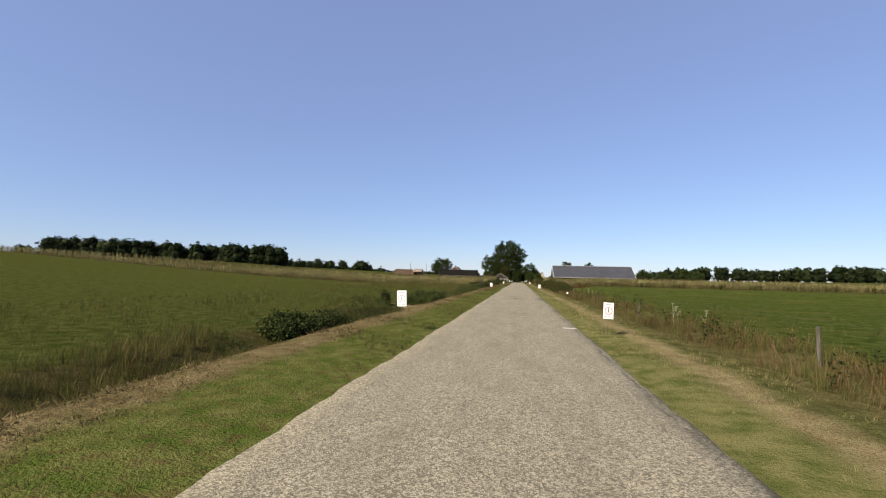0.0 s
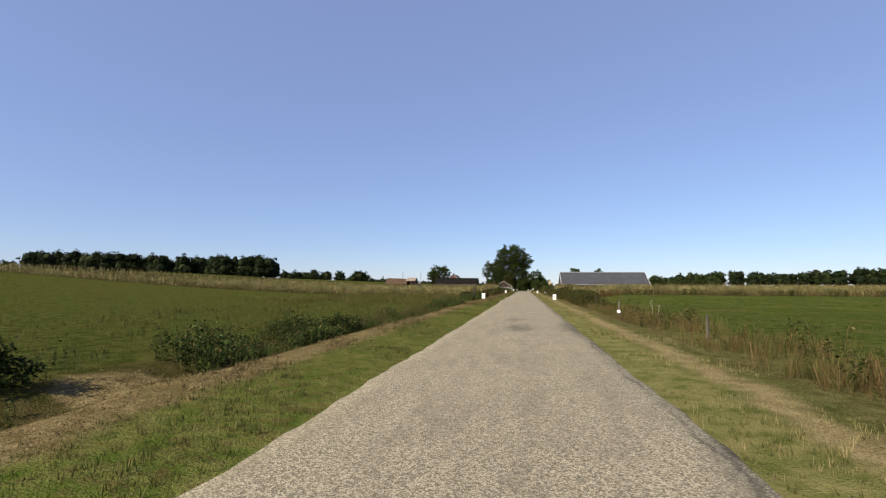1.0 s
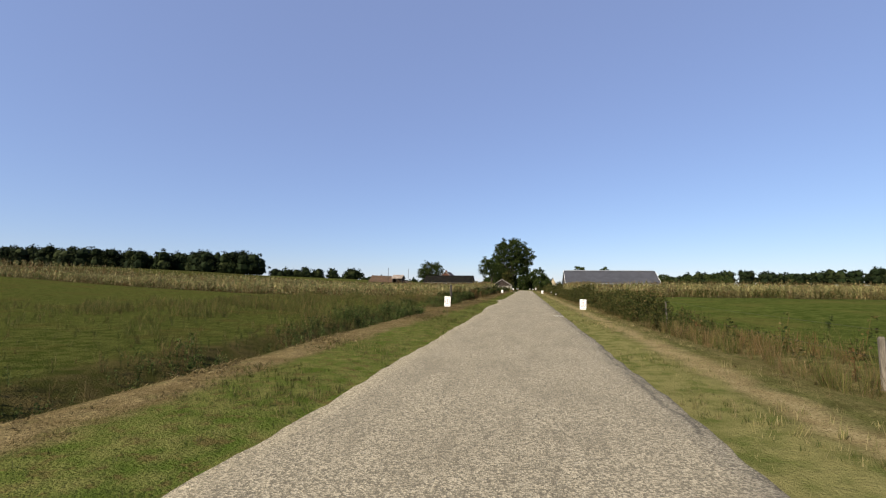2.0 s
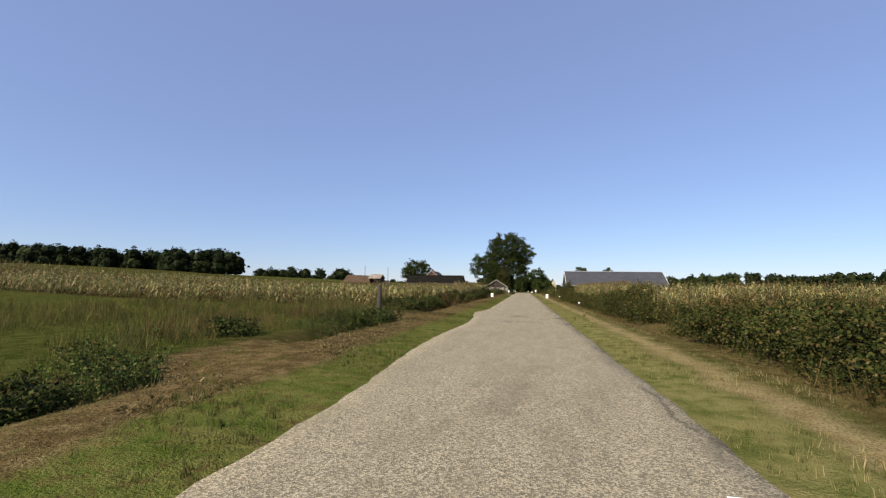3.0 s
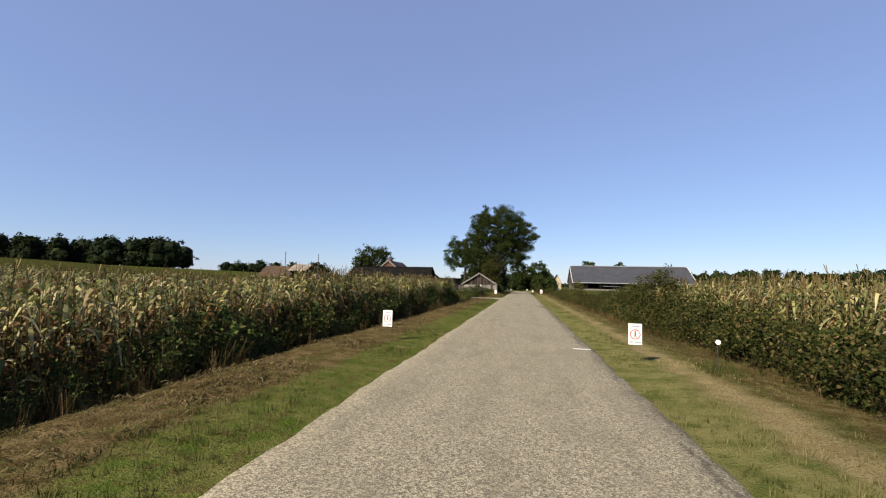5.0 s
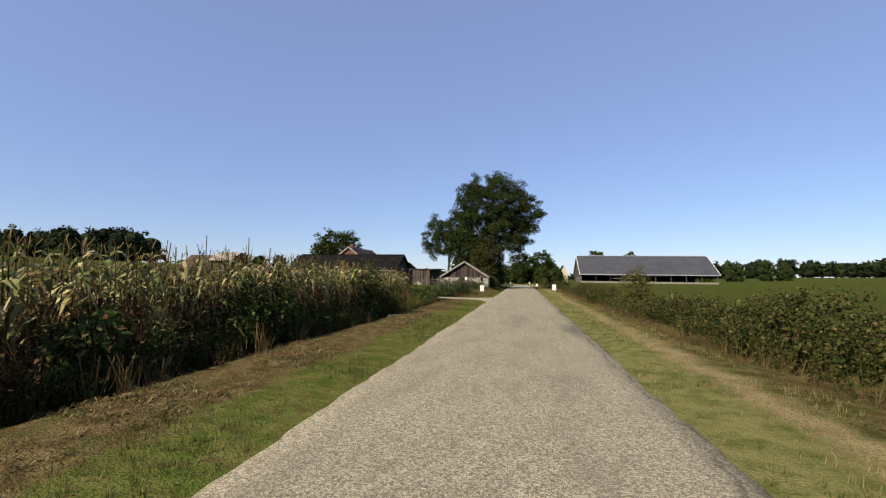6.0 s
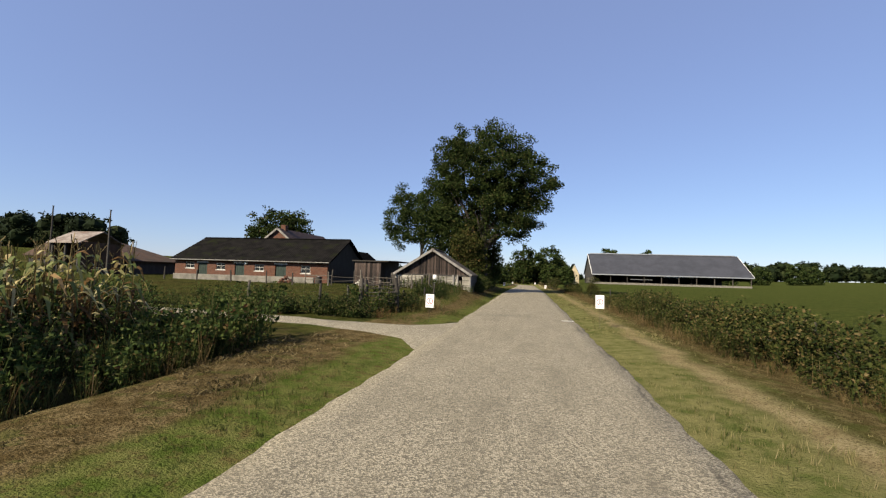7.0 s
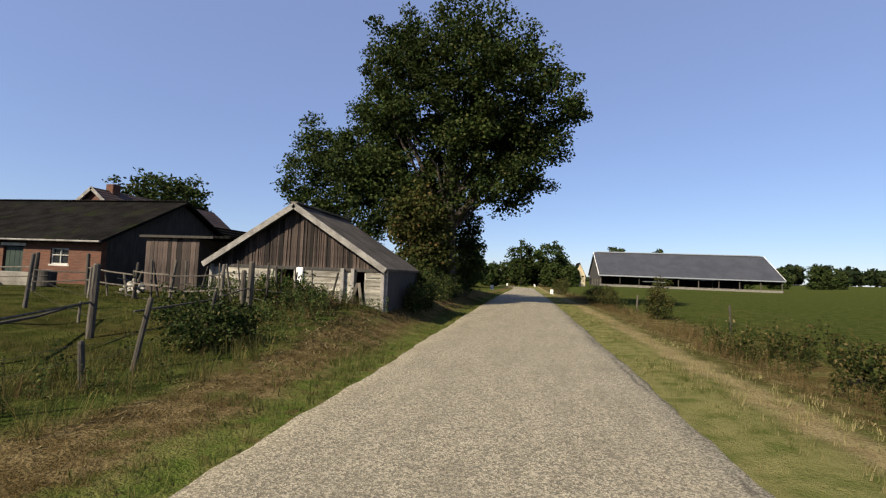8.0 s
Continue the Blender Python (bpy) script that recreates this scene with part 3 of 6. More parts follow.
def tuft(rng, count=12, tall=0.5, wide=0.10, blade=0.006, heads=False):
    """A tuft of bent grass blades."""
    pieces = []
    for i in range(count):
        a, b = rng.uniform(0, 6.28), rng.uniform(0, 6.28)
        root = np.array((math.cos(b), math.sin(b), 0)) * rng.uniform(0, wide)
        out = np.array((math.cos(a), math.sin(a), 0.0))
        h, o = tall * rng.uniform(0.5, 1.05), tall * rng.uniform(0.08, 0.5)
        head = heads and i % 3 == 0
        pieces.append((*ribbon([root, root + out * o + (0, 0, h)], (blade, blade * (1.4 if head else 0.2)), (-math.sin(a), math.cos(a), 0.0)), 0))
    return gather(pieces)


def stuff(name, arrays, mats, label, category):
    ob = new(name, mesh_of(name, arrays[0], arrays[1], mats, arrays[2]))
    return tagged(ob, label, category, kind="stuff")


def on_ground(x, y, sink=0.02):
    return np.stack((x, y, terrain(x, y) - sink), 1)

# ---- ground and road ----


def steps(*stretches):
    out = []
    for a, b, k in stretches:
        out += list(np.linspace(a, b, k, endpoint=False))
    return np.array(out + [stretches[-1][1]])


def sheet(name, xs, ys, height, material, smooth=True):
    gx, gy = np.meshgrid(xs, ys)
    verts = np.stack((gx, gy, height(gx, gy)), 2).reshape(-1, 3)
    w, h = len(xs), len(ys)
    i = (np.arange(h - 1)[:, None] * w + np.arange(w - 1)[None]).ravel()
    return new(name, mesh_of(name, verts, np.stack((i, i + 1, i + w + 1, i + w), 1), [material], None, smooth))


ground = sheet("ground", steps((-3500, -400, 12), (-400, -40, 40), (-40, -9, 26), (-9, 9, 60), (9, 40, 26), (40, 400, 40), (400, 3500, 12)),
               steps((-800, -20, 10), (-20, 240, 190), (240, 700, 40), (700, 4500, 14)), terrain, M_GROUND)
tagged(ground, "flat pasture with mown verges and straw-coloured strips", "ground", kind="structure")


def road_edge(y, s):
    """Half the road's width along the left (-1) or the right side, worn and uneven."""
    y = np.asarray(y, float)
    e = 2.35 + 0.03 * np.sin(y * 0.9 + s) + 0.02 * np.sin(y * 4.3 + 2 * s) + 0.012 * np.sin(y * 9.1 + s)
    if s < 0:
        e = e + 0.55 * np.exp(-((y - 91) / 3.2) ** 2) + 0.3 * np.exp(-((y - 76) / 4.0) ** 2)
    return e


def road_bend(y):
    """The road leaves its straight line beyond the last signs and turns off behind the trees."""
    v = np.maximum(np.asarray(y, float) - 274, 0)
    return -0.02 * v * v


def build_road():
    ys = steps((-60, -5, 40), (-5, 235, 960), (235, 330, 90))
    cross = np.array((-1.0, -0.96, -0.8, -0.4, 0.0, 0.4, 0.8, 0.96, 1.0))
    lo, hi = -road_edge(ys, -1), road_edge(ys, 1)
    x = np.where(cross[None] < 0, -lo[:, None] * cross[None], hi[:, None] * cross[None])
    z = 0.02 - 0.035 * np.abs(cross[None]) ** 2 * np.ones_like(x)
    z[:, 0] -= 0.09
    z[:, -1] -= 0.09
    z = z + fall(ys)[:, None]
    x = x + road_bend(ys)[:, None]
    verts = np.stack((x, np.broadcast_to(ys[:, None], x.shape), z), 2).reshape(-1, 3)
    w, h = len(cross), len(ys)
    i = (np.arange(h - 1)[:, None] * w + np.arange(w - 1)[None]).ravel()
    ob = new("road", mesh_of("road", verts, np.stack((i, i + 1, i + w + 1, i + w), 1), [M_ROAD], None, True))
    return tagged(ob, "narrow country road of pale stone chippings with ragged edges", "road", kind="structure")


build_road()


def build_lane():
    """The farm lane that joins from the side, with flared corners."""
    d = steps((0, 6, 30), (6, 58, 40))
    near = 164.0 + 0.12 * d - 3.4 * np.exp(-d / 1.6) + 0.08 * np.sin(d * 3.1)
    far = 166.2 + 0.12 * d + 3.6 * np.exp(-d / 0.8) + 0.08 * np.sin(d * 2.3)
    cross = np.linspace(0, 1, 7)
    x = np.broadcast_to((-2.0 - d)[:, None], (len(d), 7))
    y = near[:, None] + (far - near)[:, None] * cross[None]
    z = 0.012 - 0.02 * np.abs(cross[None] * 2 - 1) ** 2
    z = z + np.maximum(terrain(x, y), 0) + 0.004 + 0.05 * np.clip((d - 5) / 6, 0, 1)[:, None]
    z[:, 0] -= 0.06
    z[:, -1] -= 0.06
    z[:5] -= np.linspace(0.03, 0.0, 5)[:, None]
    verts = np.stack((x, y, z), 2).reshape(-1, 3)
    i = (np.arange(len(d) - 1)[:, None] * 7 + np.arange(6)[None]).ravel()
    ob = new("lane", mesh_of("lane", verts, np.stack((i, i + 7, i + 8, i + 1), 1), [M_LANE], None, True))
    return tagged(ob, "gritty farm lane joining the road beside the maize", "lane", kind="structure")


build_lane()

MARKS = (18.9, 67.05, 119.4, 170.4)
for y in MARKS:
    dash = part("road_mark", boxed(-0.24, 0.24, -0.06, 0.06, 0, 0.004, bevel=0.001), M_MARK)
    dash.matrix_basis = pose(1.98, y, 0.0, 0, 1.2, 2)
    tagged(dash, "short worn white paint dash at the road edge", "road marking", "white dashes along the road")

# ---- buildings ----


def gable_roof(parent, x0, x1, y0, y1, eave, ridge, material, over=0.3, thick=0.12, along="y", label="", eaves=None):
    """Two roof slabs with their thickness; along: the axis of the ridge."""
    made = []
    if along == "y":
        mid, half = (x0 + x1) / 2, (x1 - x0) / 2
    else:
        mid, half = (y0 + y1) / 2, (y1 - y0) / 2
    slope = (ridge - eave) / half
    for s in (-1, 1):
        out = half + (over if eaves is None else eaves)
        low = ridge - slope * out
        line = [(mid, ridge), (mid + s * out, low), (mid + s * out, low - thick), (mid, ridge - thick)]
        bm = bmesh.new()
        if along == "y":
            prism(bm, line, y0 - over, y1 + over)
        else:
            prism(bm, line, -(x1 + over), -(x0 - over), Matrix.Rotation(math.pi / 2, 4, "Z"))
        made.append(part("roof_slope", bm, material, parent, label))
    return made


def wall_gap(bm, x0, x1, y0, y1, z0, z1, holes):
    """A wall along x with openings (x from, x to, z from, z to) cut through it."""
    cuts = sorted({x0, x1, *[h[0] for h in holes], *[h[1] for h in holes]})
    for a, b in zip(cuts, cuts[1:]):
        over = [h for h in holes if h[0] <= a + 1e-6 and h[1] >= b - 1e-6]
        if not over:
            block(bm, a, b, y0, y1, z0, z1)
        for h in over:
            if h[2] > z0:
                block(bm, a, b, y0, y1, z0, h[2])
            if h[3] < z1:
                block(bm, a, b, y0, y1, h[3], z1)
    bmesh.ops.remove_doubles(bm, verts=bm.verts[:], dist=0.0005)
    return bm


def build_shed():
    """The low shed with a plank gable beside the road."""
    shed = thing("shed", (-7.25, 186.4, 0), "low old shed with brown plank gable and flaking white walls", "shed")
    rng = random.Random(4)
    half, eave, fall, ridge, deep = 3.15, 1.72, 1.84, 3.82, 3.8
    holes = [(-0.72, -0.05, 0.0, 1.66), (0.62, 0.66, 0.0, 0.02), (2.1, 2.42, 0.0, 1.66)]
    part("front_wall", wall_gap(bmesh.new(), -half, half, 0.0, 0.16, 0, eave, holes), M_PLASTER, shed, "flaking white plastered wall")
    for x0, x1, y0, y1 in ((-half, -half + 0.16, 0.16, deep), (half - 0.16, half, 0.16, deep), (-half, half, deep, deep + 0.16)):
        part("side_wall", boxed(x0, x1, y0, y1, 0, eave), M_DARKWOOD, shed, "dark side wall")
    bm = bmesh.new()
    prism(bm, [(-half, eave), (half, eave), (half, fall - 0.1), (0, ridge - 0.14), (-half, fall - 0.1)], 0.03, 0.10)
    part("gable_backing", bm, M_DARKWOOD, shed)
    # vertical planks of the gable
    x = -half + 0.05
    while x < half - 0.06:
        w = rng.uniform(0.055, 0.13)
        mid = x + w / 2
        top = fall + (ridge - 0.12 - fall) * (1 - abs(mid) / half) - 0.04
        if top - eave > 0.05:
            bm = bmesh.new()
            block(bm, -w / 2 + 0.006, w / 2 - 0.006, -0.014, 0.012, -rng.uniform(0.0, 0.10), top - eave, bevel=0.004)
            ob = part("plank", bm, M_PLANK, shed)
            ob.matrix_basis = pose(mid, 0.02 - rng.uniform(0, 0.035), eave, 0, rng.uniform(-1.2, 1.2), rng.uniform(-7, 7))
        x += w
    gable_roof(shed, -half, half, 0, deep, fall, ridge, M_SHEDROOF, 0.32, 0.07, label="grey corrugated sheet with moss", eaves=0.08)
    for s in (-1, 1):
        slope = math.atan2(ridge - fall, half)
        m = Matrix.Translation((0, -0.335, ridge)) @ Matrix.Rotation(s * slope, 4, "Y")
        reach = (half + 0.10) / math.cos(slope)
        part("bargeboard", boxed(0 if s > 0 else -reach, reach if s > 0 else 0, -0.02, 0.02, -0.16, 0.03, bevel=0.006, m=m), M_BARGE, shed, "pale weathered bargeboard")
    part("ridge_cap", boxed(-0.14, 0.14, -0.34, deep + 0.32, ridge - 0.02, ridge + 0.06, bevel=0.03), M_SHEDROOF, shed)
    part("white_pillar", boxed(0.04, 0.32, -0.09, 0.05, 0, 1.74, bevel=0.02), M_WHITE, shed, "bright white painted pillar")
    for x in (-half + 0.06, 1.72, 2.05, half - 0.07):
        ob = part("timber_post", boxed(-0.06, 0.06, -0.06, 0.06, 0, 1.76, bevel=0.012), M_BARGE, shed, "pale weathered timber post")
        ob.matrix_basis = pose(x, -0.06, 0, 0, rng.uniform(-1.5, 1.5), 0)
    for x, lean in ((1.9, 14), (2.55, -12)):
        ob = part("leaning_board", boxed(-0.05, 0.05, -0.02, 0.02, 0, 1.35, bevel=0.006), M_GREYWOOD, shed)
        ob.matrix_basis = pose(x, -0.22, 0, -6, lean, 0)
    for x0, x1, gaps in ((-half + 0.14, -0.78, (3,)), (0.36, 1.62, ()), (2.46, half - 0.14, (1,))):
        for k in range(7):
            if k in gaps:
                continue
            ob = part("wall_board", boxed(x0, x1, -0.012, 0.012, 0.0, 0.205, bevel=0.005), M_PALEBOARD, shed, "pale limewashed board")
            ob.matrix_basis = pose(0, -0.014 - rng.uniform(0, 0.012), 0.13 + k * 0.222, 0, rng.uniform(-0.5, 0.5), 0)
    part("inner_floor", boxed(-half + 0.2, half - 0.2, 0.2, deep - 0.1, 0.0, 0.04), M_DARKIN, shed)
    part("head_beam", boxed(-half, half, -0.05, 0.03, eave - 0.06, eave + 0.05, bevel=0.01), M_DARKWOOD, shed)
    return shed


build_shed()


def window_unit(parent, x, z0, z1, w, y, frame_mat=None):
    """A small barred window with sill."""
    win = part("window", boxed(-w / 2, w / 2, 0.05, 0.07, 0, z1 - z0), M_GLASS, parent, "small dark-paned window in white frame")
    win.matrix_basis = pose(x, y, z0)
    bm = bmesh.new()
    t = 0.05
    h = z1 - z0
    for a, b, c, d in ((-w / 2, w / 2, 0, t), (-w / 2, w / 2, h - t, h), (-w / 2, -w / 2 + t, t, h - t), (w / 2 - t, w / 2, t, h - t), (-0.018, 0.018, t, h - t), (-w / 2 + t, w / 2 - t, h * 0.55, h * 0.55 + 0.035)):
        block(bm, a, b, 0.0, 0.05, c, d)
    part("window_frame", bm, frame_mat or M_OFFWHITE, win)
    part("window_sill", boxed(-w / 2 - 0.07, w / 2 + 0.07, -0.07, 0.04, -0.08, 0.0, bevel=0.01), M_OFFWHITE, win)
    return win


def build_farm():
    """The long brick stable with a dark tiled roof."""
    farm = thing("stable", (-25.45, 188.7, 0), "long red-brick stable with dark tiled roof and small windows", "stable")
    half, deep, eave, ridge = 7.95, 8.6, 2.75, 4.95
    windows = [(-6.3, 1.7, 2.3, 0.95), (-2.95, 1.62, 2.25, 0.95), (1.1, 1.6, 2.2, 0.95), (5.8, 1.5, 2.2, 0.95)]
    doors = [(-4.9, 1.0), (-0.95, 1.0), (3.3, 1.1)]
    holes = [(x - w / 2, x + w / 2, a, b) for x, a, b, w in windows] + [(x - w / 2, x + w / 2, 0.0, 2.25) for x, w in doors]
    part("front_wall", wall_gap(bmesh.new(), -half, half, 0, 0.25, 0, eave, holes), M_BRICK, farm)
    bm = bmesh.new()
    block(bm, -half, -half + 0.25, 0.25, deep, 0, eave)
    block(bm, -half, half, deep - 0.25, deep, 0, eave)
    part("back_wall", bm, M_BRICK, farm)
    bm = bmesh.new()
    prism(bm, [(0.25, 0), (deep, 0), (deep, eave), (deep / 2, ridge - 0.1), (0.25, eave)], -half, -half + 0.25, Matrix.Rotation(math.pi / 2, 4, "Z"))
    # near-black material paints the shade on the gable turned from the sun
    part("gable_wall", bm, M_DARKWOOD, farm, "near-black gable painted as its shaded side")
    gable_roof(farm, -half, half, 0, deep, eave, ridge, M_TILE, 0.35, 0.14, along="x", label="dark mossy roof tiles")
    part("gutter", boxed(-half - 0.3, half + 0.3, -0.42, -0.32, eave - 0.28, eave - 0.20, bevel=0.02), M_BARGE, farm, "dull grey eaves gutter")
    part("ridge_tiles", boxed(-half - 0.3, half + 0.3, deep / 2 - 0.14, deep / 2 + 0.14, ridge - 0.02, ridge + 0.07, bevel=0.04), M_TILE, farm)
    for x, a, b, w in windows:
        window_unit(farm, x, a, b, w, 0.06)
    for x, w in doors:
        d = part("door", boxed(-w / 2, w / 2, 0.10, 0.15, 0.02, 2.2), M_GREENDOOR, farm, "dark green boarded door")
        d.matrix_basis = pose(x, 0, 0)
        for k in range(4):
            part("door_board", boxed(-w / 2 + k * w / 4 + 0.006, -w / 2 + (k + 1) * w / 4 - 0.006, 0.085, 0.10, 0.05, 2.17, bevel=0.004), M_GREENDOOR, d)
        part("lintel", boxed(-w / 2 - 0.12, w / 2 + 0.12, -0.03, 0.2, 2.25, 2.38, bevel=0.01), M_OFFWHITE, d, "white lintel")
    part("wall_lamp", boxed(-0.36, -0.12, -0.12, 0.01, 2.18, 2.40, bevel=0.02), M_WHITE, farm, "white lamp housing on the wall")
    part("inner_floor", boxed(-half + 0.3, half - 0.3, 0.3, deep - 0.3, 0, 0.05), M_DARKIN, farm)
    return farm


build_farm()
low = part("yard_wall", boxed(-31.6, -17.7, 186.5, 186.72, 0, 1.18, bevel=0.02), M_CONCRETE)
tagged(low, "low stained concrete wall in front of the stable", "wall")


def build_house():
    """The farmhouse whose gable rises behind the stable."""
    house = thing("farmhouse", (-27.6, 196.9, 0), "brick farmhouse with dull red roof and white gable edges", "house")
    half, deep, eave, ridge = 3.6, 11.0, 3.6, 6.5
    for y in (0.0, deep - 0.3):
        part("gable_wall", prism(bmesh.new(), [(-half, 0), (half, 0), (half, eave), (0, ridge - 0.1), (-half, eave)], y, y + 0.3), M_BRICK, house)
    for x in (-half, half - 0.3):
        part("side_wall", boxed(x, x + 0.3, 0.3, deep - 0.3, 0, eave), M_BRICK, house)
    gable_roof(house, -half, half, 0, deep, eave, ridge, M_REDROOF, 0.25, 0.14, label="dull red tiles")
    for s in (-1, 1):
        slope = math.atan2(ridge - eave, half)
        m = Matrix.Translation((0, -0.27, ridge)) @ Matrix.Rotation(s * slope, 4, "Y")
        reach = (half + 0.26) / math.cos(slope)
        part("bargeboard", boxed(0 if s > 0 else -reach, reach if s > 0 else 0, -0.02, 0.02, -0.16, 0.05, bevel=0.006, m=m), M_BARGE, house, "pale bargeboard")
    part("chimney", boxed(-0.3, 0.3, 1.0, 1.6, ridge - 0.5, ridge + 0.45, bevel=0.03), M_BRICK, house, "square brick chimney")
    return house


build_house()


def build_outhouse():
    """The small gabled outhouse behind the board hut."""
    house = thing("outhouse", (-18.7, 196.8, 0.6), "small brick outhouse with black roof and white gable edge", "outhouse")
    half, deep, eave, ridge = 1.5, 5.0, 2.3, 3.5
    for y in (0.0, deep - 0.22):
        part("gable_wall", prism(bmesh.new(), [(-half, -0.6), (half, -0.6), (half, eave), (0, ridge - 0.1), (-half, eave)], y, y + 0.22), M_BRICK, house)
    for x in (-half, half - 0.22):
        part("side_wall", boxed(x, x + 0.22, 0.22, deep - 0.22, -0.6, eave), M_BRICK, house)
    gable_roof(house, -half, half, 0, deep, eave, ridge, M_TILE, 0.2, 0.12, label="black roof tiles")
    slope = math.atan2(ridge - eave, half)
    for s in (-1, 1):
        m = Matrix.Translation((0, -0.22, ridge)) @ Matrix.Rotation(s * slope, 4, "Y")
        reach = (half + 0.21) / math.cos(slope)
        part("bargeboard", boxed(0 if s > 0 else -reach, reach if s > 0 else 0, -0.02, 0.02, -0.13, 0.05, bevel=0.006, m=m), M_WHITE, house, "white bargeboard")
    return house


build_outhouse()


def build_lean_to():
    """The grey boarded box between stable and shed."""
    hut = thing("board_hut", (-13.4, 188.0, 0), "flat-topped hut of stained grey boards", "hut")
    rng = random.Random(9)
    x = -1.2
    while x < 1.2:
        w = min(rng.uniform(0.16, 0.26), 1.2 - x)
        if w < 0.05:
            break
        ob = part("board", boxed(0.004, w - 0.004, -0.02, 0.012, 0, 2.68, bevel=0.004), M_PLANK, hut)
        ob.matrix_basis = pose(x, -rng.uniform(0, 0.012), 0.05)
        x += w
    for x0, x1, y0, y1 in ((-1.2, -1.1, 0.02, 3.9), (1.1, 1.2, 0.02, 3.9), (-1.2, 1.2, 3.9, 4.0)):
        part("side_wall", boxed(x0, x1, y0, y1, 0, 2.7), M_DARKWOOD, hut)
    part("roof", boxed(-1.35, 2.6, -0.15, 4.1, 2.72, 2.82, bevel=0.01), M_TILE, hut)
    part("roof_edge", boxed(-1.38, 1.9, -0.19, -0.155, 2.71, 2.80, bevel=0.005), M_DARKPOST, hut)
    bm = bmesh.new()
    block(bm, 1.25, 2.5, 1.0, 1.1, 0, 2.7)
    part("set_back_wall", bm, M_DARKWOOD, hut)
    return hut


build_lean_to()


def build_barn():
    """The open hay shelter with a pale rusty sheet roof."""
    barn = thing("hay_barn", (-41.9, 184.9, 1.1), "open hay shelter with rusty pale sheet roof", "barn")
    half, deep = 1.6, 4.3
    gable_roof(barn, -half, half, 0, deep, 2.75, 3.85, M_PALERUST, 0.25, 0.06, along="x", label="pale galvanised sheets streaked with rust")
    part("back_wall", boxed(-half, half, deep - 0.2, deep, -1.2, 2.7), M_RUSTROOF, barn, "rust-red sheet wall")
    for x in (-half, half - 0.1):
        part("side_wall", boxed(x, x + 0.1, 0.3, deep - 0.2, -1.2, 2.75), M_RUSTROOF, barn, "rust-red sheet wall")
    for k in range(3):
        ob = part("post", boxed(-0.09, 0.09, -0.09, 0.09, -1.2, 2.72, bevel=0.02), M_DARKWOOD, barn)
        ob.matrix_basis = pose((k - 1) * (half - 0.12), 0.1, 0)
    part("low_boarding", boxed(-half + 0.1, half - 0.1, 0.3, 0.36, -1.2, 0.5, bevel=0.01), M_GREYWOOD, barn)
    return barn


def build_byre():
    """The sunken byre with a hipped rusty roof beside the stable."""
    byre = thing("byre", (-45.6, 193.4, 0.3), "low dark byre under a sagging rust-brown roof", "barn")
    bm = bmesh.new()
    corners = [(-8, -3.6, 2.3), (6.2, -3.6, 1.95), (6.2, 3.6, 1.95), (-8, 3.6, 2.3), (-8, 0, 4.6), (-1.0, 0, 4.4)]
    v = [bm.verts.new(c) for c in corners]
    for f in ((0, 1, 5, 4), (1, 2, 5), (2, 3, 4, 5), (3, 0, 4)):
        bm.faces.new([v[i] for i in f])
    bmesh.ops.recalc_face_normals(bm, faces=bm.faces[:])
    bmesh.ops.solidify(bm, geom=bm.faces[:], thickness=0.12)
    part("hipped_roof", bm, M_RUSTROOF, byre, "rust-brown moss-stained roof")
    part("front_wall", wall_gap(bmesh.new(), -7.7, 5.9, -3.2, -3.0, -1.1, 2.0, [(3.0, 3.8, -1.1, 1.5)]), M_DARKWOOD, byre)
    part("back_wall", boxed(-7.7, 5.9, 3.0, 3.2, -1.1, 2.0), M_DARKWOOD, byre)
    for x in (-7.7, 5.7):
        part("side_wall", boxed(x, x + 0.2, -3.0, 3.0, -1.1, 1.95), M_DARKWOOD, byre)
    part("pale_door", boxed(3.04, 3.76, -3.16, -3.08, -1.0, 1.46, bevel=0.01), M_BARGE, byre)
    return byre


build_byre()
build_barn()


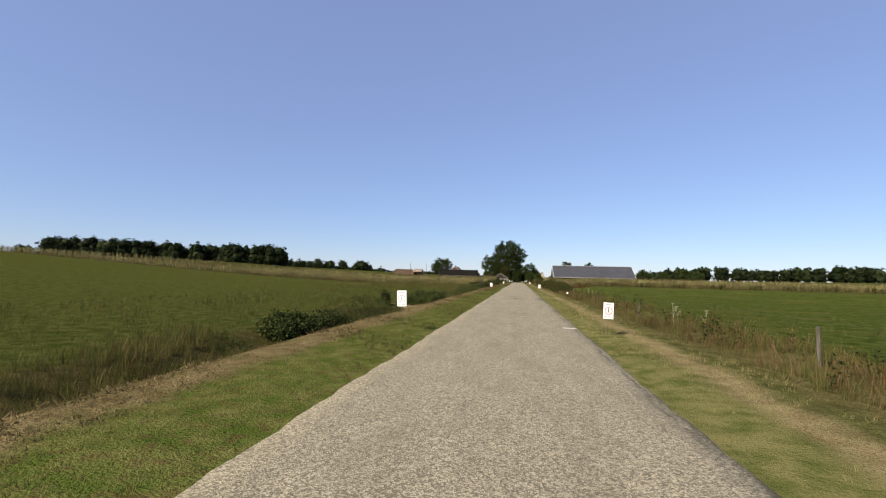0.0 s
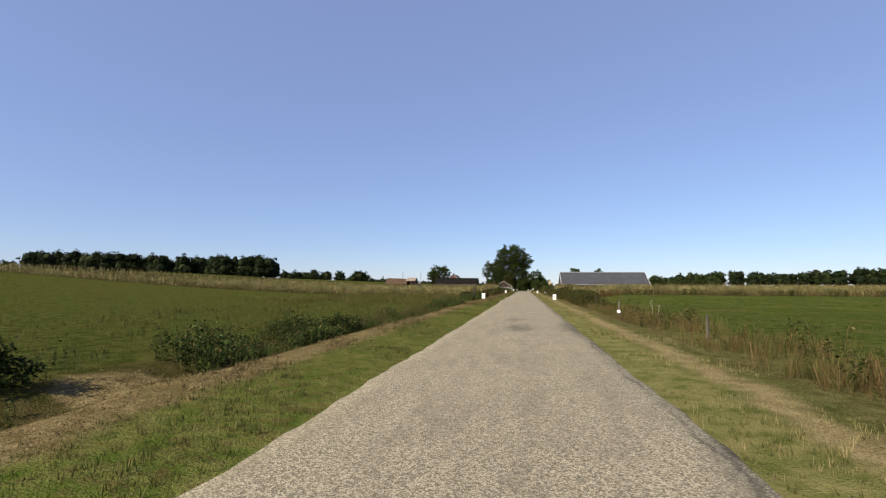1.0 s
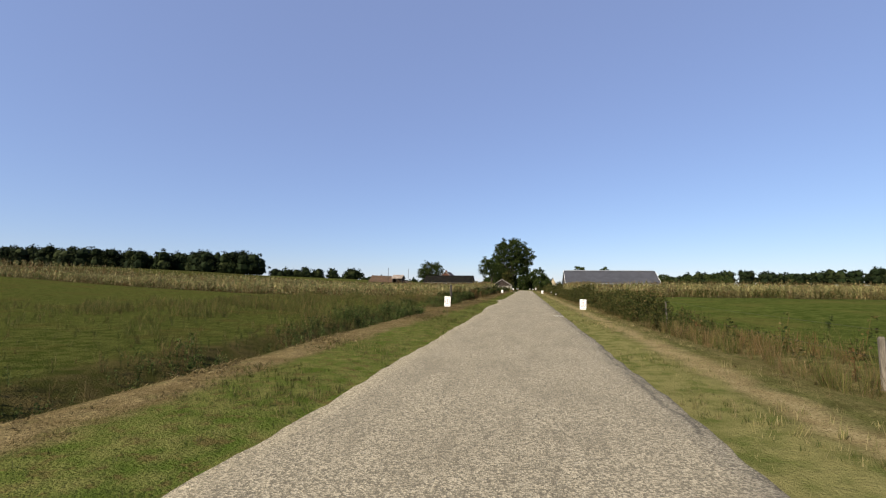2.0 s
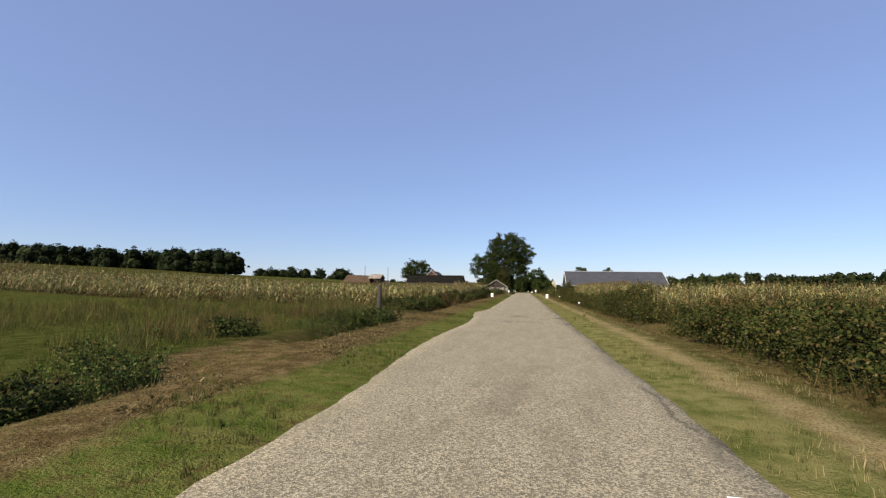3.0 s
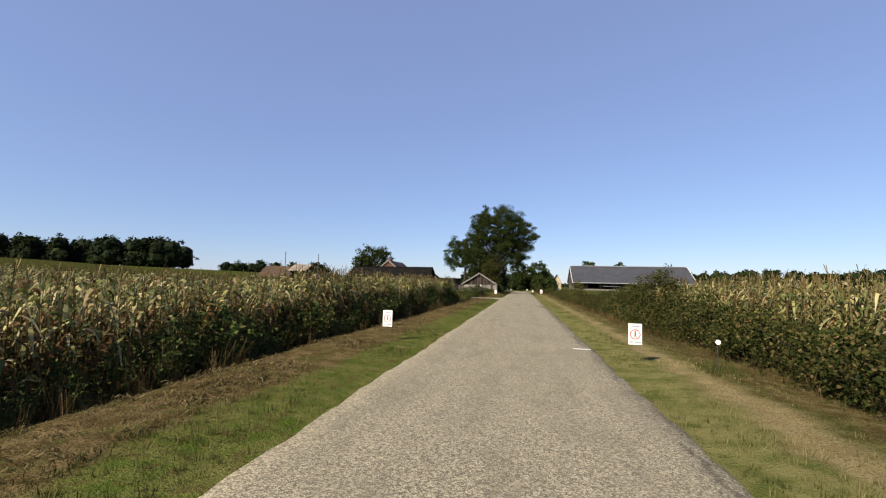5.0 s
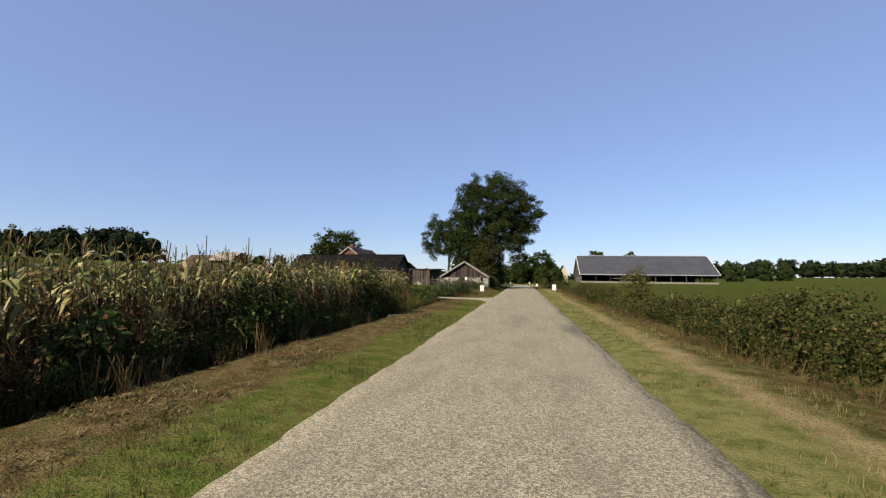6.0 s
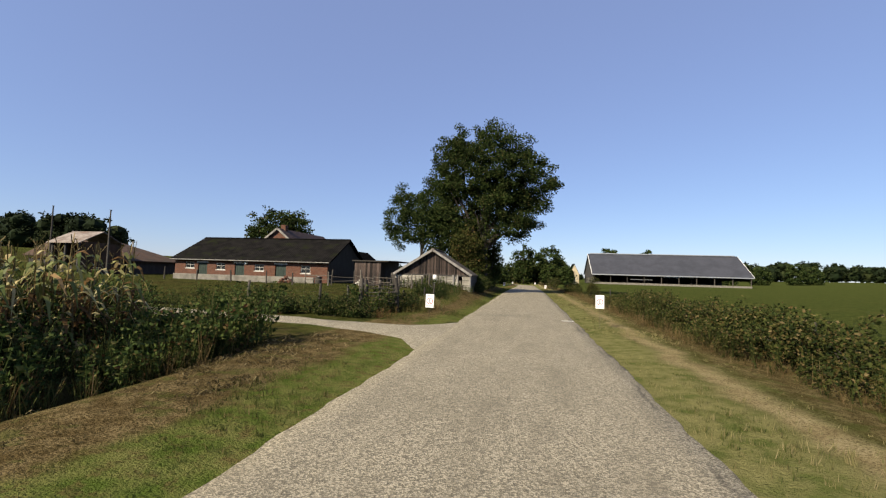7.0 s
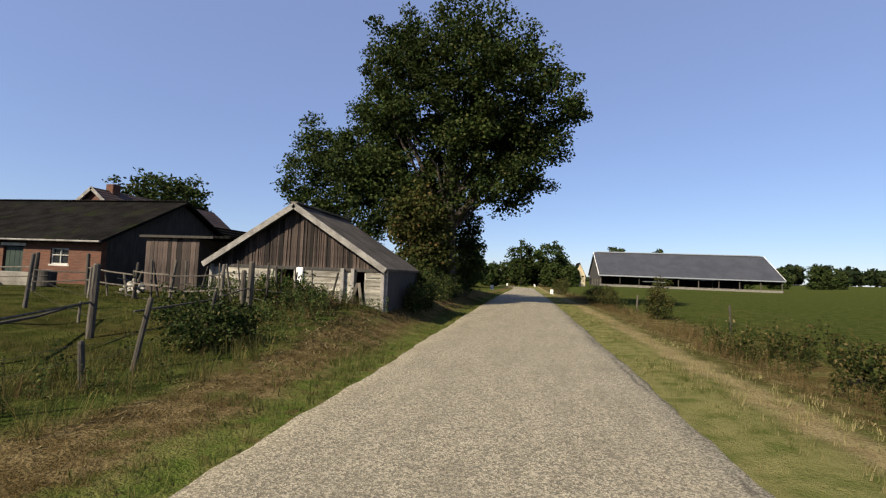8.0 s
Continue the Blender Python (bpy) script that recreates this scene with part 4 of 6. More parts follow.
def build_hall():
    """The wide open-fronted cattle barn across the field."""
    hall = thing("cattle_barn", (52.5, 330.0, 0.3), "wide open-fronted cattle barn with slate-grey roof", "barn")
    half, deep, eave, ridge = 27.5, 26.0, 3.9, 11.9
    gable_roof(hall, -half, half, 0, deep, eave, ridge, M_HALLROOF, 0.5, 0.25, along="x", label="slate-grey roof sheets")
    for x in (-half, half - 0.2):
        bm = prism(bmesh.new(), [(0.1, 2.2), (deep, 2.2), (deep, eave), (deep / 2, ridge - 0.3), (0.1, eave)], -x - 0.2, -x, Matrix.Rotation(math.pi / 2, 4, "Z"))
        part("gable_wall", bm, M_DARKPOST, hall, "dark timber-clad gable")
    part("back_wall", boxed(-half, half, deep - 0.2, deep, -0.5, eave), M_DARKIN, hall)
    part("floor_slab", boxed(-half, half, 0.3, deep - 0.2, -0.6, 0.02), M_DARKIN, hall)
    part("base_wall", boxed(-half, half, 0.0, 0.25, -0.6, 0.42, bevel=0.03), M_CONCRETE, hall, "low pale concrete wall")
    for k in range(10):
        x = -half + 0.3 + k * (2 * half - 0.6) / 9
        ob = part("post", boxed(-0.12, 0.12, -0.12, 0.12, 0.0, eave, bevel=0.02), M_DARKPOST, hall)
        ob.matrix_basis = pose(x, 0.15, 0)
    for k in range(5):
        ob = part("gable_post", boxed(-0.12, 0.12, -0.25, 0.25, -0.5, 2.25, bevel=0.02), M_CONCRETE, hall)
        ob.matrix_basis = pose(-half + 0.1, 1.0 + k * 4.5, 0)
    for x0, x1, z in ((-17.0, -4.0, 3.0), (-2.0, 8.0, 2.9), (-14.0, -6.0, 1.7)):
        part("rail", boxed(x0, x1, 0.3, 0.4, z, z + 0.12), M_STEEL, hall)
    for k in range(7):
        ob = part("stall_frame", boxed(-0.05, 0.05, 2.0, 2.1, 0.0, 2.6), M_DARKPOST, hall)
        ob.matrix_basis = pose(-half + 5 + k * 7.6, k % 2 * 3.0, 0)
    for s in (-1, 1):
        slope = math.atan2(ridge - eave, deep / 2)
        reach = (deep / 2 + 0.55) / math.cos(slope)
        m = Matrix.Translation((s * (half + 0.52), deep / 2, ridge)) @ Matrix.Rotation(slope, 4, "X")
        part("bargeboard", boxed(-0.05, 0.05, -reach, 0, -0.4, 0.08, bevel=0.01, m=m), M_WHITE, hall, "white bargeboard")
    part("ridge_vent", boxed(-half + 0.5, half - 0.5, deep / 2 - 0.5, deep / 2 + 0.5, ridge - 0.1, ridge + 0.28, bevel=0.1), M_STEEL, hall, "pale ridge vent")
    part("eaves_trim", boxed(-half - 0.5, half + 0.5, -0.56, -0.5, eave - 0.72, eave - 0.38), M_STEEL, hall)
    return hall


build_hall()


def build_cottage():
    house = thing("cream_house", (15.6, 307, 0), "small cream-rendered house with dark roof", "house")
    bm = bmesh.new()
    for y in (0.0, 7.7):
        prism(bm, [(-1.6, -0.7), (1.6, -0.7), (1.6, 3.4), (0, 6.6), (-1.6, 3.4)], y, y + 0.3)
    block(bm, -1.6, -1.3, 0.3, 7.7, -0.7, 3.4)
    block(bm, 1.3, 1.6, 0.3, 7.7, -0.7, 3.4)
    part("wall", bm, M_CREAM, house)
    gable_roof(house, -1.6, 1.6, 0, 8, 3.4, 6.8, M_TILE, 0.25, 0.14)
    window_unit(house, 0.0, 1.2, 2.4, 0.9, -0.06)
    return house


build_cottage()

# ---- signs, posts and fences ----


def build_sign():
    """A small warning board on a stake."""
    board_sign = thing("warning_sign", (3.3, 17.0, 0), "white warning board with red ring on a thin stake", "sign", "warning boards along the road")
    w, h, z = 0.30, 0.485, 0.43
    part("board", boxed(-w / 2, w / 2, -0.004, 0.004, z, z + h, bevel=0.002), M_BOARD, board_sign)
    bm = bmesh.new()
    mid, r0, r1, k = z + h * 0.49, 0.096, 0.119, 32
    rings = [[bm.verts.new((math.cos(6.2832 * i / k) * r, y, mid + math.sin(6.2832 * i / k) * r)) for i in range(k)] for r, y in ((r0, -0.0045), (r0, -0.0075), (r1, -0.0075), (r1, -0.0045))]
    for a, b in zip(rings, rings[1:]):
        for i in range(k):
            bm.faces.new((a[i], a[(i + 1) % k], b[(i + 1) % k], b[i]))
    bmesh.ops.recalc_face_normals(bm, faces=bm.faces[:])
    part("ring", bm, M_RED, board_sign, "red printed ring")
    bm = bmesh.new()
    block(bm, -0.017, 0.017, -0.0075, -0.0045, mid - 0.012, mid + 0.080)
    for s in (-1, 1):
        block(bm, -0.010, 0.010, -0.0075, -0.0045, -0.078, 0.0, m=Matrix.Translation((0, 0, mid)) @ Matrix.Rotation(s * 0.35, 4, "Y"))
    part("black_mark", bm, M_INK, board_sign, "plain black upright mark")
    part("top_bar", boxed(-0.10, 0.10, -0.0075, -0.0045, z + h - 0.072, z + h - 0.044), M_GREYINK, board_sign, "grey bar of small print")
    for a, b in ((-0.130, -0.040), (-0.018, 0.136)):
        part("bottom_bar", boxed(a, b, -0.0075, -0.0045, z + 0.046, z + 0.076), M_GREYINK, board_sign, "grey bar of small print")
    part("stake", boxed(-0.005, 0.005, 0.005, 0.015, -0.45, z + h - 0.03, bevel=0.002), M_GREYWOOD, board_sign, "thin grey stake")
    return board_sign


first_sign = build_sign()
sign_rng = random.Random(2)
SIGNS = [(2.9, 17.2, 0.08), (-3.3, 16.5, 0.28), (3.0, 65.2, 0.02), (-3.5, 64.4, 0.08), (2.93, 117.5, -0.02), (-3.7, 119.5, -0.02), (2.93, 168.3, 0.27), (-3.2, 167.2, 0.12),
         (3.0, 222.0, -0.2), (-3.2, 219.5, 0.05), (2.2, 270.3, 0.1), (-3.6, 268.5, 0.1)]
for k, (x, y, lift) in enumerate(SIGNS):
    m = pose(x, y, lift + float(fall(y)), 0, sign_rng.uniform(-2.5, 2.5), sign_rng.uniform(-6, 6))
    if k == 0:
        first_sign.matrix_basis = m
    else:
        copy_thing(first_sign, m)


def reflector_post(x, y, tall, r):
    post = thing("reflector_post", (x, y, float(terrain(x, y))), "thin marker post with white reflector", "marker post", "reflector posts on the verge", 4)
    part("stake", boxed(-0.007, 0.007, -0.007, 0.007, -0.1, tall, bevel=0.002), M_DARKPOST, post)
    bm = bmesh.new()
    bmesh.ops.create_cone(bm, cap_ends=True, segments=20, radius1=r, radius2=r, depth=0.012, matrix=Matrix.Translation((0, -0.026, tall - 0.06)) @ Matrix.Rotation(math.pi / 2, 4, "X"))
    part("reflector", bm, M_REFLECT, post, "round white reflector")


reflector_post(4.55, 44.4, 0.58, 0.075)
reflector_post(3.3, 89.5, 0.84, 0.042)
reflector_post(4.3, 116.5, 0.70, 0.05)


def fence_post(x, y, tall, thick, parent=None, lean=(0.0, 0.0), seed=0, mat=None):
    rng = random.Random(seed + int(x * 10) + int(y * 10))
    bm = bmesh.new()
    tube(bm, [(0, 0, -0.2), (0, 0, tall * 0.5), (0.0, 0, tall - 0.03), (0.0, 0, tall)], (thick, thick * 0.96, thick * 0.92, thick * 0.6), 8, 0.08, rng)
    ob = part("post", bm, mat or M_GREYWOOD, parent)
    ob.matrix_basis = pose(x, y, float(terrain(x, y)), lean[0], lean[1], rng.uniform(0, 360))
    return ob


def strand(parent, a, b, r, material, name="wire", sag=0.04):
    a, b = Vector(a), Vector(b)
    mid = (a + b) / 2 - Vector((0, 0, sag))
    part(name, tube(bmesh.new(), [a, a.lerp(mid, 0.55), mid, mid.lerp(b, 0.45), b], (r,) * 5, 5), material, parent)


def build_fence(name, posts, tall, thick, wires, label, rails=(), seed=1, spread_lean=5.0):
    """Posts along a line with wires or rails between."""
    fence = tagged(new(name), label, "fence")
    rng = random.Random(seed)
    for x, y in posts:
        fence_post(x, y, tall * rng.uniform(0.88, 1.12), thick * rng.uniform(0.8, 1.25), fence, (rng.uniform(-spread_lean, spread_lean), rng.uniform(-spread_lean, spread_lean)), seed)
    for (ax, ay), (bx, by) in zip(posts, posts[1:]):
        for z in wires:
            strand(fence, (ax, ay, float(terrain(ax, ay)) + z), (bx, by, float(terrain(bx, by)) + z), 0.0022, M_WIRE)
        for z in rails:
            strand(fence, (ax, ay - 0.06, float(terrain(ax, ay)) + z + rng.uniform(-0.08, 0.08)), (bx, by - 0.06, float(terrain(bx, by)) + z + rng.uniform(-0.12, 0.12)), 0.022, M_GREYWOOD, "rail", 0.02)
    return fence


build_fence("corner_fence", [(-12.0, 169.2), (-8.1, 168.3), (-7.6, 170.2)], 1.15, 0.05, (0.5, 0.9), "two leaning stakes with wire at the lane corner", (), 2, 6)
def build_stake_fence(name, posts, links, label):
    """Single old posts, each with its own height, thickness and lean (degrees towards +y and +x), and the poles and wires between them."""
    fence = tagged(new(name), label, "fence")
    for k, (x, y, tall, thick, back, over, mat) in enumerate(posts):
        fence_post(x, y, tall, thick, fence, (-back, over), 40 + k, mat)
    for a, za, b, zb, r, sag in links:
        (ax, ay), (bx, by) = posts[a][:2], posts[b][:2]
        ga, gb = float(terrain(ax, ay)), float(terrain(bx, by))
        strand(fence, (ax, ay - 0.05, ga + za), (bx, by - 0.05, gb + zb), r, M_WIRE if r < 0.01 else M_GREYWOOD, "wire" if r < 0.01 else "rail", sag)
    return fence


build_stake_fence("roadside_fence", [
    (-6.3, 172.0, 1.05, 0.045, 4, -6, M_GREYWOOD), (-6.2, 174.4, 0.9, 0.04, -5, 9, M_GREYWOOD), (-5.5, 176.2, 1.0, 0.042, 3, -8, M_DARKPOST), (-5.4, 177.8, 0.62, 0.04, 0, 6, M_DARKPOST),
    (-5.55, 178.7, 1.12, 0.042, 2, 9, M_GREYWOOD), (-6.1, 180.9, 0.95, 0.04, -3, -9, M_DARKPOST), (-6.9, 183.5, 1.3, 0.085, 2, -3, M_GREYWOOD), (-7.6, 184.2, 1.0, 0.075, -2, 3, M_GREYWOOD)],
    [(k, h, k + 1, h + 0.03, 0.003, 0.05) for k in range(6) for h in (0.35, 0.55)] + [(4, 0.9, 6, 0.6, 0.018, 0.08)], "leaning thin grey stakes with wire beside the verge")
build_fence("yard_fence", [(-8.5, 184.5), (-10.2, 184.45), (-11.6, 184.6), (-13.2, 184.5), (-15.0, 184.3), (-17.2, 184.1)], 1.2, 0.05, (), "old grey post and rail fence before the shed", (0.4, 0.75), 3)
build_stake_fence("paddock_fence", [
    (-7.9, 175.0, 1.4, 0.07, 3, -4, M_GREYWOOD), (-7.1, 175.4, 0.9, 0.06, -4, 5, M_DARKPOST), (-7.9, 178.3, 0.72, 0.06, 2, 24, M_DARKPOST), (-9.9, 181.5, 0.5, 0.03, 0, 5, M_GREYWOOD),
    (-8.3, 180.4, 1.5, 0.075, 0, -2, M_GREYWOOD), (-11.6, 181.6, 1.3, 0.045, 2, 3, M_DARKPOST), (-10.9, 180.2, 1.6, 0.05, -3, 2, M_GREYWOOD)],
    [(2, 0.62, 3, 0.42, 0.03, 0.05), (4, 0.72, 1, 0.6, 0.022, 0.06), (4, 0.45, 5, 0.5, 0.003, 0.06), (4, 0.8, 5, 0.85, 0.003, 0.06), (0, 0.7, 1, 0.7, 0.02, 0.0)], "weathered paddock posts with bent pale poles")
build_fence("inner_fence", [(-31.0, 184.9), (-27.5, 184.6), (-24.0, 184.3), (-20.3, 183.6), (-17.2, 182.2), (-14.4, 182.4), (-12.3, 183.8)], 1.0, 0.055, (0.4, 0.75), "dark thin posts with wire before the yard wall", (), 6)
build_fence("pasture_fence", [(6.4, 2.0), (6.3, 13.4), (6.0, 26.0), (6.1, 38.5), (5.9, 51.1), (6.6, 64.6), (7.0, 77.0)], 0.82, 0.042, (0.5, 0.95), "pasture fence of thin grey posts with wire", (), 7, 3)
build_fence("meadow_fence", [(6.9, 124.0), (6.8, 137.0), (6.8, 150.0), (6.9, 163.0), (6.8, 176.0), (6.9, 189.0), (7.0, 202.0)], 1.05, 0.045, (0.5, 0.9), "meadow fence of thin grey posts among weeds", (), 8, 4)


def build_gate():
    """The old barred hurdle between two thick posts at the paddock corner."""
    gate = thing("field_gate", (-6.95, 170.2, 0), "old grey barred gate between thick dark posts", "gate", "", 35)
    rng = random.Random(14)
    span = 1.45
    for x, tall, r in ((-0.12, 1.5, 0.10), (0.12, 1.42, 0.085), (span + 0.2, 1.56, 0.11)):
        ob = part("gate_post", tube(bmesh.new(), [(0, 0, -0.2), (0.02, 0, tall * 0.5), (0, 0, tall)], (r * 1.08, r, r * 0.9), 9, 0.08, rng), M_DARKPOST, gate)
        ob.matrix_basis = pose(x, 0.04, 0, rng.uniform(-4, 4), rng.uniform(-4, 4), 0)
    for k in range(7):
        z = 0.2 + k * 0.17
        path = [(0.16 + i * (span - 0.1) / 4, rng.uniform(-0.012, 0.012), z + rng.uniform(-0.03, 0.03)) for i in range(5)]
        part("bar", tube(bmesh.new(), path, [rng.uniform(0.018, 0.026)] * 5, 6), M_GREYWOOD, gate)
    for x in (0.24, span * 0.55, span - 0.02):
        part("upright", boxed(x - 0.03, x + 0.03, 0.025, 0.05, 0.12, 1.3, bevel=0.006), M_DARKPOST, gate)
    return gate


build_gate()


def build_stakes():
    """Uneven stakes pushed in along the shed front."""
    row = tagged(new("stake_fence"), "row of short uneven stakes before the shed", "fence")
    rng = random.Random(31)
    x = -12.6
    while x < -5.2:
        y = 184.9 + rng.uniform(-0.25, 0.25)
        fence_post(x, y, rng.uniform(0.65, 1.25), rng.uniform(0.018, 0.04), row, (rng.uniform(-9, 9), rng.uniform(-14, 14)), 9, rng.choice((M_GREYWOOD, M_DARKPOST)))
        x += rng.uniform(0.16, 0.5)
    for z in (0.45, 0.8):
        for k in range(3):
            a = -12.4 + k * 2.3
            strand(row, (a, 184.75, 0.3 + z + rng.uniform(-0.1, 0.1)), (a + 2.2, 184.75, 0.15 + z + rng.uniform(-0.12, 0.12)), 0.016, M_GREYWOOD, "rail", 0.03)
    return row


build_stakes()
old = tagged(new("gate_post"), "thick weathered wooden gate post in the pasture", "post")
fence_post(-6.5, 83.6, 1.93, 0.108, old, (1, -4), 3, M_DARKPOST)


def utility_pole(x, y, tall):
    pole = thing("utility_pole", (x, y, float(terrain(x, y)) - 0.2), "tall thin wooden utility pole", "pole", "poles behind the maize")
    part("shaft", tube(bmesh.new(), [(0, 0, 0), (0, 0, tall * 0.6), (0, 0, tall)], (0.085, 0.07, 0.055), 9), M_DARKPOST, pole)
    part("cap", boxed(-0.09, 0.09, -0.09, 0.09, tall, tall + 0.06, bevel=0.03), M_DARKPOST, pole)


utility_pole(-38.2, 185.9, 6.2)
utility_pole(-45.25, 186.2, 6.4)


def build_hogweed(x, y, tall, seed):
    """A dead hogweed: ribbed pale stem, two side shoots, and umbels of thin rays."""
    rng = random.Random(seed)
    plant = thing("hogweed", (x, y, float(terrain(x, y))), "pale dead hogweed stalk with flat seed heads", "weed", "dead hogweed at the pasture edge")
    lean = rng.uniform(-0.08, 0.08)
    tip = Vector((lean, rng.uniform(-0.05, 0.05), tall))
    part("stem", tube(bmesh.new(), [(0, 0, -0.05), tip * 0.5, tip], (0.013, 0.010, 0.006), 7), M_PALESTEM, plant)
    heads = [(tip, 0.07)]
    for f in (0.55, 0.72):
        a = rng.uniform(0, 6.28)
        end = tip * f + Vector((math.cos(a) * 0.09, math.sin(a) * 0.09, 0.15))
        part("side_shoot", tube(bmesh.new(), [tip * f, end], (0.006, 0.004), 5), M_PALESTEM, plant)
        heads.append((end, 0.045))
    for c, r in heads:
        bm = bmesh.new()
        for k in range(12):
            a, reach = 6.28 * k / 12 + rng.uniform(-0.2, 0.2), r * rng.uniform(0.5, 1.0)
            end = c + Vector((math.cos(a) * reach, math.sin(a) * reach, r * 0.7))
            tube(bm, [c, end], (0.003, 0.002), 4)
            bmesh.ops.create_icosphere(bm, subdivisions=1, radius=0.011, matrix=Matrix.Translation(end) @ Matrix.Diagonal((1.3, 1.3, 0.6, 1)))
        part("seed_head", bm, M_PALESTEM, plant)
    return plant


for k, (x, y, tall) in enumerate(HOGWEED):
    build_hogweed(x, y, tall, 70 + k)


# ---- yard clutter ----


def rough_stone(rng, r):
    """A chipped stone of about that radius."""
    bm = bmesh.new()
    bmesh.ops.create_icosphere(bm, subdivisions=1, radius=r)
    for v in bm.verts:
        v.co *= rng.uniform(0.7, 1.2)
    bmesh.ops.scale(bm, vec=(rng.uniform(0.9, 1.5), rng.uniform(0.7, 1.1), rng.uniform(0.5, 0.85)), verts=bm.verts[:])
    return bm


def build_heap(x, y, wide, tall, count, label, name, seed, material):
    """A loose heap of broken stones."""
    rng = random.Random(seed)
    base = float(terrain(x, y))
    heap = thing(name, (x, y, base), label, "rubble")
    for _ in range(count):
        a, d = rng.uniform(0, 6.28), rng.uniform(0, 1) ** 0.7
        r = rng.uniform(0.08, 0.17)
        ob = part("stone", rough_stone(rng, r), material, heap)
        ob.matrix_basis = pose(math.cos(a) * d * wide / 2, math.sin(a) * d * 0.3, max(r * 0.4, tall * (1 - d) * rng.uniform(0.5, 1.0)), rng.uniform(-25, 25), rng.uniform(-25, 25), rng.uniform(0, 360))
    return heap


build_heap(-13.5, 186.5, 1.2, 0.5, 26, "pale heap of rubble beside the board hut", "rubble_heap", 3, M_PLASTER)
build_heap(-20.1, 186.15, 1.5, 0.75, 46, "heap of broken bricks against the yard wall", "brick_heap", 5, M_BRICK)


def build_drum():
    drum = thing("oil_drum", (-17.15, 186.35, float(terrain(-17.15, 186.35))), "dark dented drum at the end of the yard wall", "drum")
    bm = bmesh.new()
    profile = [(0.0, 0.26), (0.03, 0.285), (0.18, 0.275), (0.20, 0.29), (0.22, 0.275), (0.38, 0.275), (0.40, 0.29), (0.42, 0.275), (0.57, 0.285), (0.60, 0.27)]
    tube(bm, [(0, 0, z) for z, _ in profile], [r for _, r in profile], 18)
    part("shell", bm, M_DARKPOST, drum)
    part("lid", boxed(-0.10, 0.10, -0.10, 0.10, 0.60, 0.62, bevel=0.008), M_STEEL, drum)


build_drum()
slab = part("concrete_slab", boxed(-0.4, 0.4, -0.11, 0.11, -0.08, 0.03, bevel=0.02), M_BARGE)
slab.matrix_basis = pose(-5.35, 148.3, float(terrain(-5.35, 148.3)), 2, 3, 52)
tagged(slab, "pale concrete culvert slab at the ditch edge", "slab")
stub = tagged(new("marker_stub"), "short dark wooden stub in the cut grass", "post")
fence_post(-5.5, 150.8, 0.38, 0.05, stub, (4, 6), 5, M_DARKPOST)

# ---- trees ----


def crown_points(rng, lumps, clumps, per, size):
    """Leaf places in clumps spread through rounded lumps (centre, radii), thicker near their skin."""
    lumps = [(np.array(c, float), np.array(r, float)) for c, r in lumps]
    share = np.array([r[0] * r[1] + r[1] * r[2] + r[0] * r[2] for _, r in lumps])
    pick = rng.choice(len(lumps), clumps, p=share / share.sum())
    d = rng.normal(size=(clumps, 3))
    d /= np.linalg.norm(d, axis=1, keepdims=True)
    bumpy = 1 + 0.10 * np.sin(d[:, 0] * 7 + pick) + 0.09 * np.sin(d[:, 2] * 9 + d[:, 1] * 5 + pick)
    reach = (rng.uniform(0.25, 1.0, clumps) ** 0.42 * bumpy)[:, None]
    c = np.array([lumps[k][0] for k in pick]) + d * reach * np.array([lumps[k][1] for k in pick])
    blob = rng.normal(size=(clumps, per, 3))
    blob *= (rng.uniform(0, 1, (clumps, per, 1)) ** 0.45) / np.linalg.norm(blob, axis=2, keepdims=True)
    blob *= size * 1.7 * np.array((1, 1, 0.72)) * rng.uniform(0.55, 1.25, (clumps, 1, 1))
    return (c[:, None] + blob).reshape(-1, 3), c


def build_tree(name, at, lumps, clumps, per, size, leaf, width, trunk_r, fork, leaf_mat, label, seed, limbs=9, group="", droop=-0.05):
    """A tree: tapered trunk with limbs to its lumps, and a crown of small leaves."""
    rng = np.random.default_rng(seed)
    r2 = random.Random(seed)
    base = float(terrain(at[0], at[1]))
    tree = thing(name, (at[0], at[1], base), label, "tree", group)
    pts, centres = crown_points(rng, lumps, clumps, per, size)
    v, q = leaves(rng, pts, leaf, width, droop)
    crown = new("crown", mesh_of("crown", v, q, [leaf_mat]))
    crown.parent = tree
    bm = bmesh.new()
    top = Vector(lumps[0][0])
    tube(bm, [(0, 0, -0.3), (0.03, 0, 0.3), (0, 0.05, fork * 0.6), (top.x * 0.15, top.y * 0.15, fork), (top.x * 0.6, top.y * 0.6, fork + (top.z - fork) * 0.55), top], (trunk_r * 1.5, trunk_r * 1.12, trunk_r * 0.95, trunk_r * 0.85, trunk_r * 0.5, trunk_r * 0.16), 11, 0.06, r2)
    for k in range(limbs):
        c = centres[rng.integers(0, len(centres))]
        start = Vector((top.x * 0.1, top.y * 0.1, fork * r2.uniform(0.75, 1.5)))
        end = Vector(c) * 0.9
        end.z = max(end.z, start.z + 0.3)
        mid = start.lerp(end, 0.5) + Vector((r2.uniform(-0.4, 0.4), r2.uniform(-0.4, 0.4), r2.uniform(0.1, 0.8)))
        r = trunk_r * r2.uniform(0.22, 0.42)
        tube(bm, [start, start.lerp(mid, 0.6), mid, mid.lerp(end, 0.6), end], (r, r * 0.8, r * 0.6, r * 0.35, r * 0.1), 6, 0.05, r2)
    part("trunk", bm, M_BARK, tree, "dark furrowed trunk with limbs")
    return tree


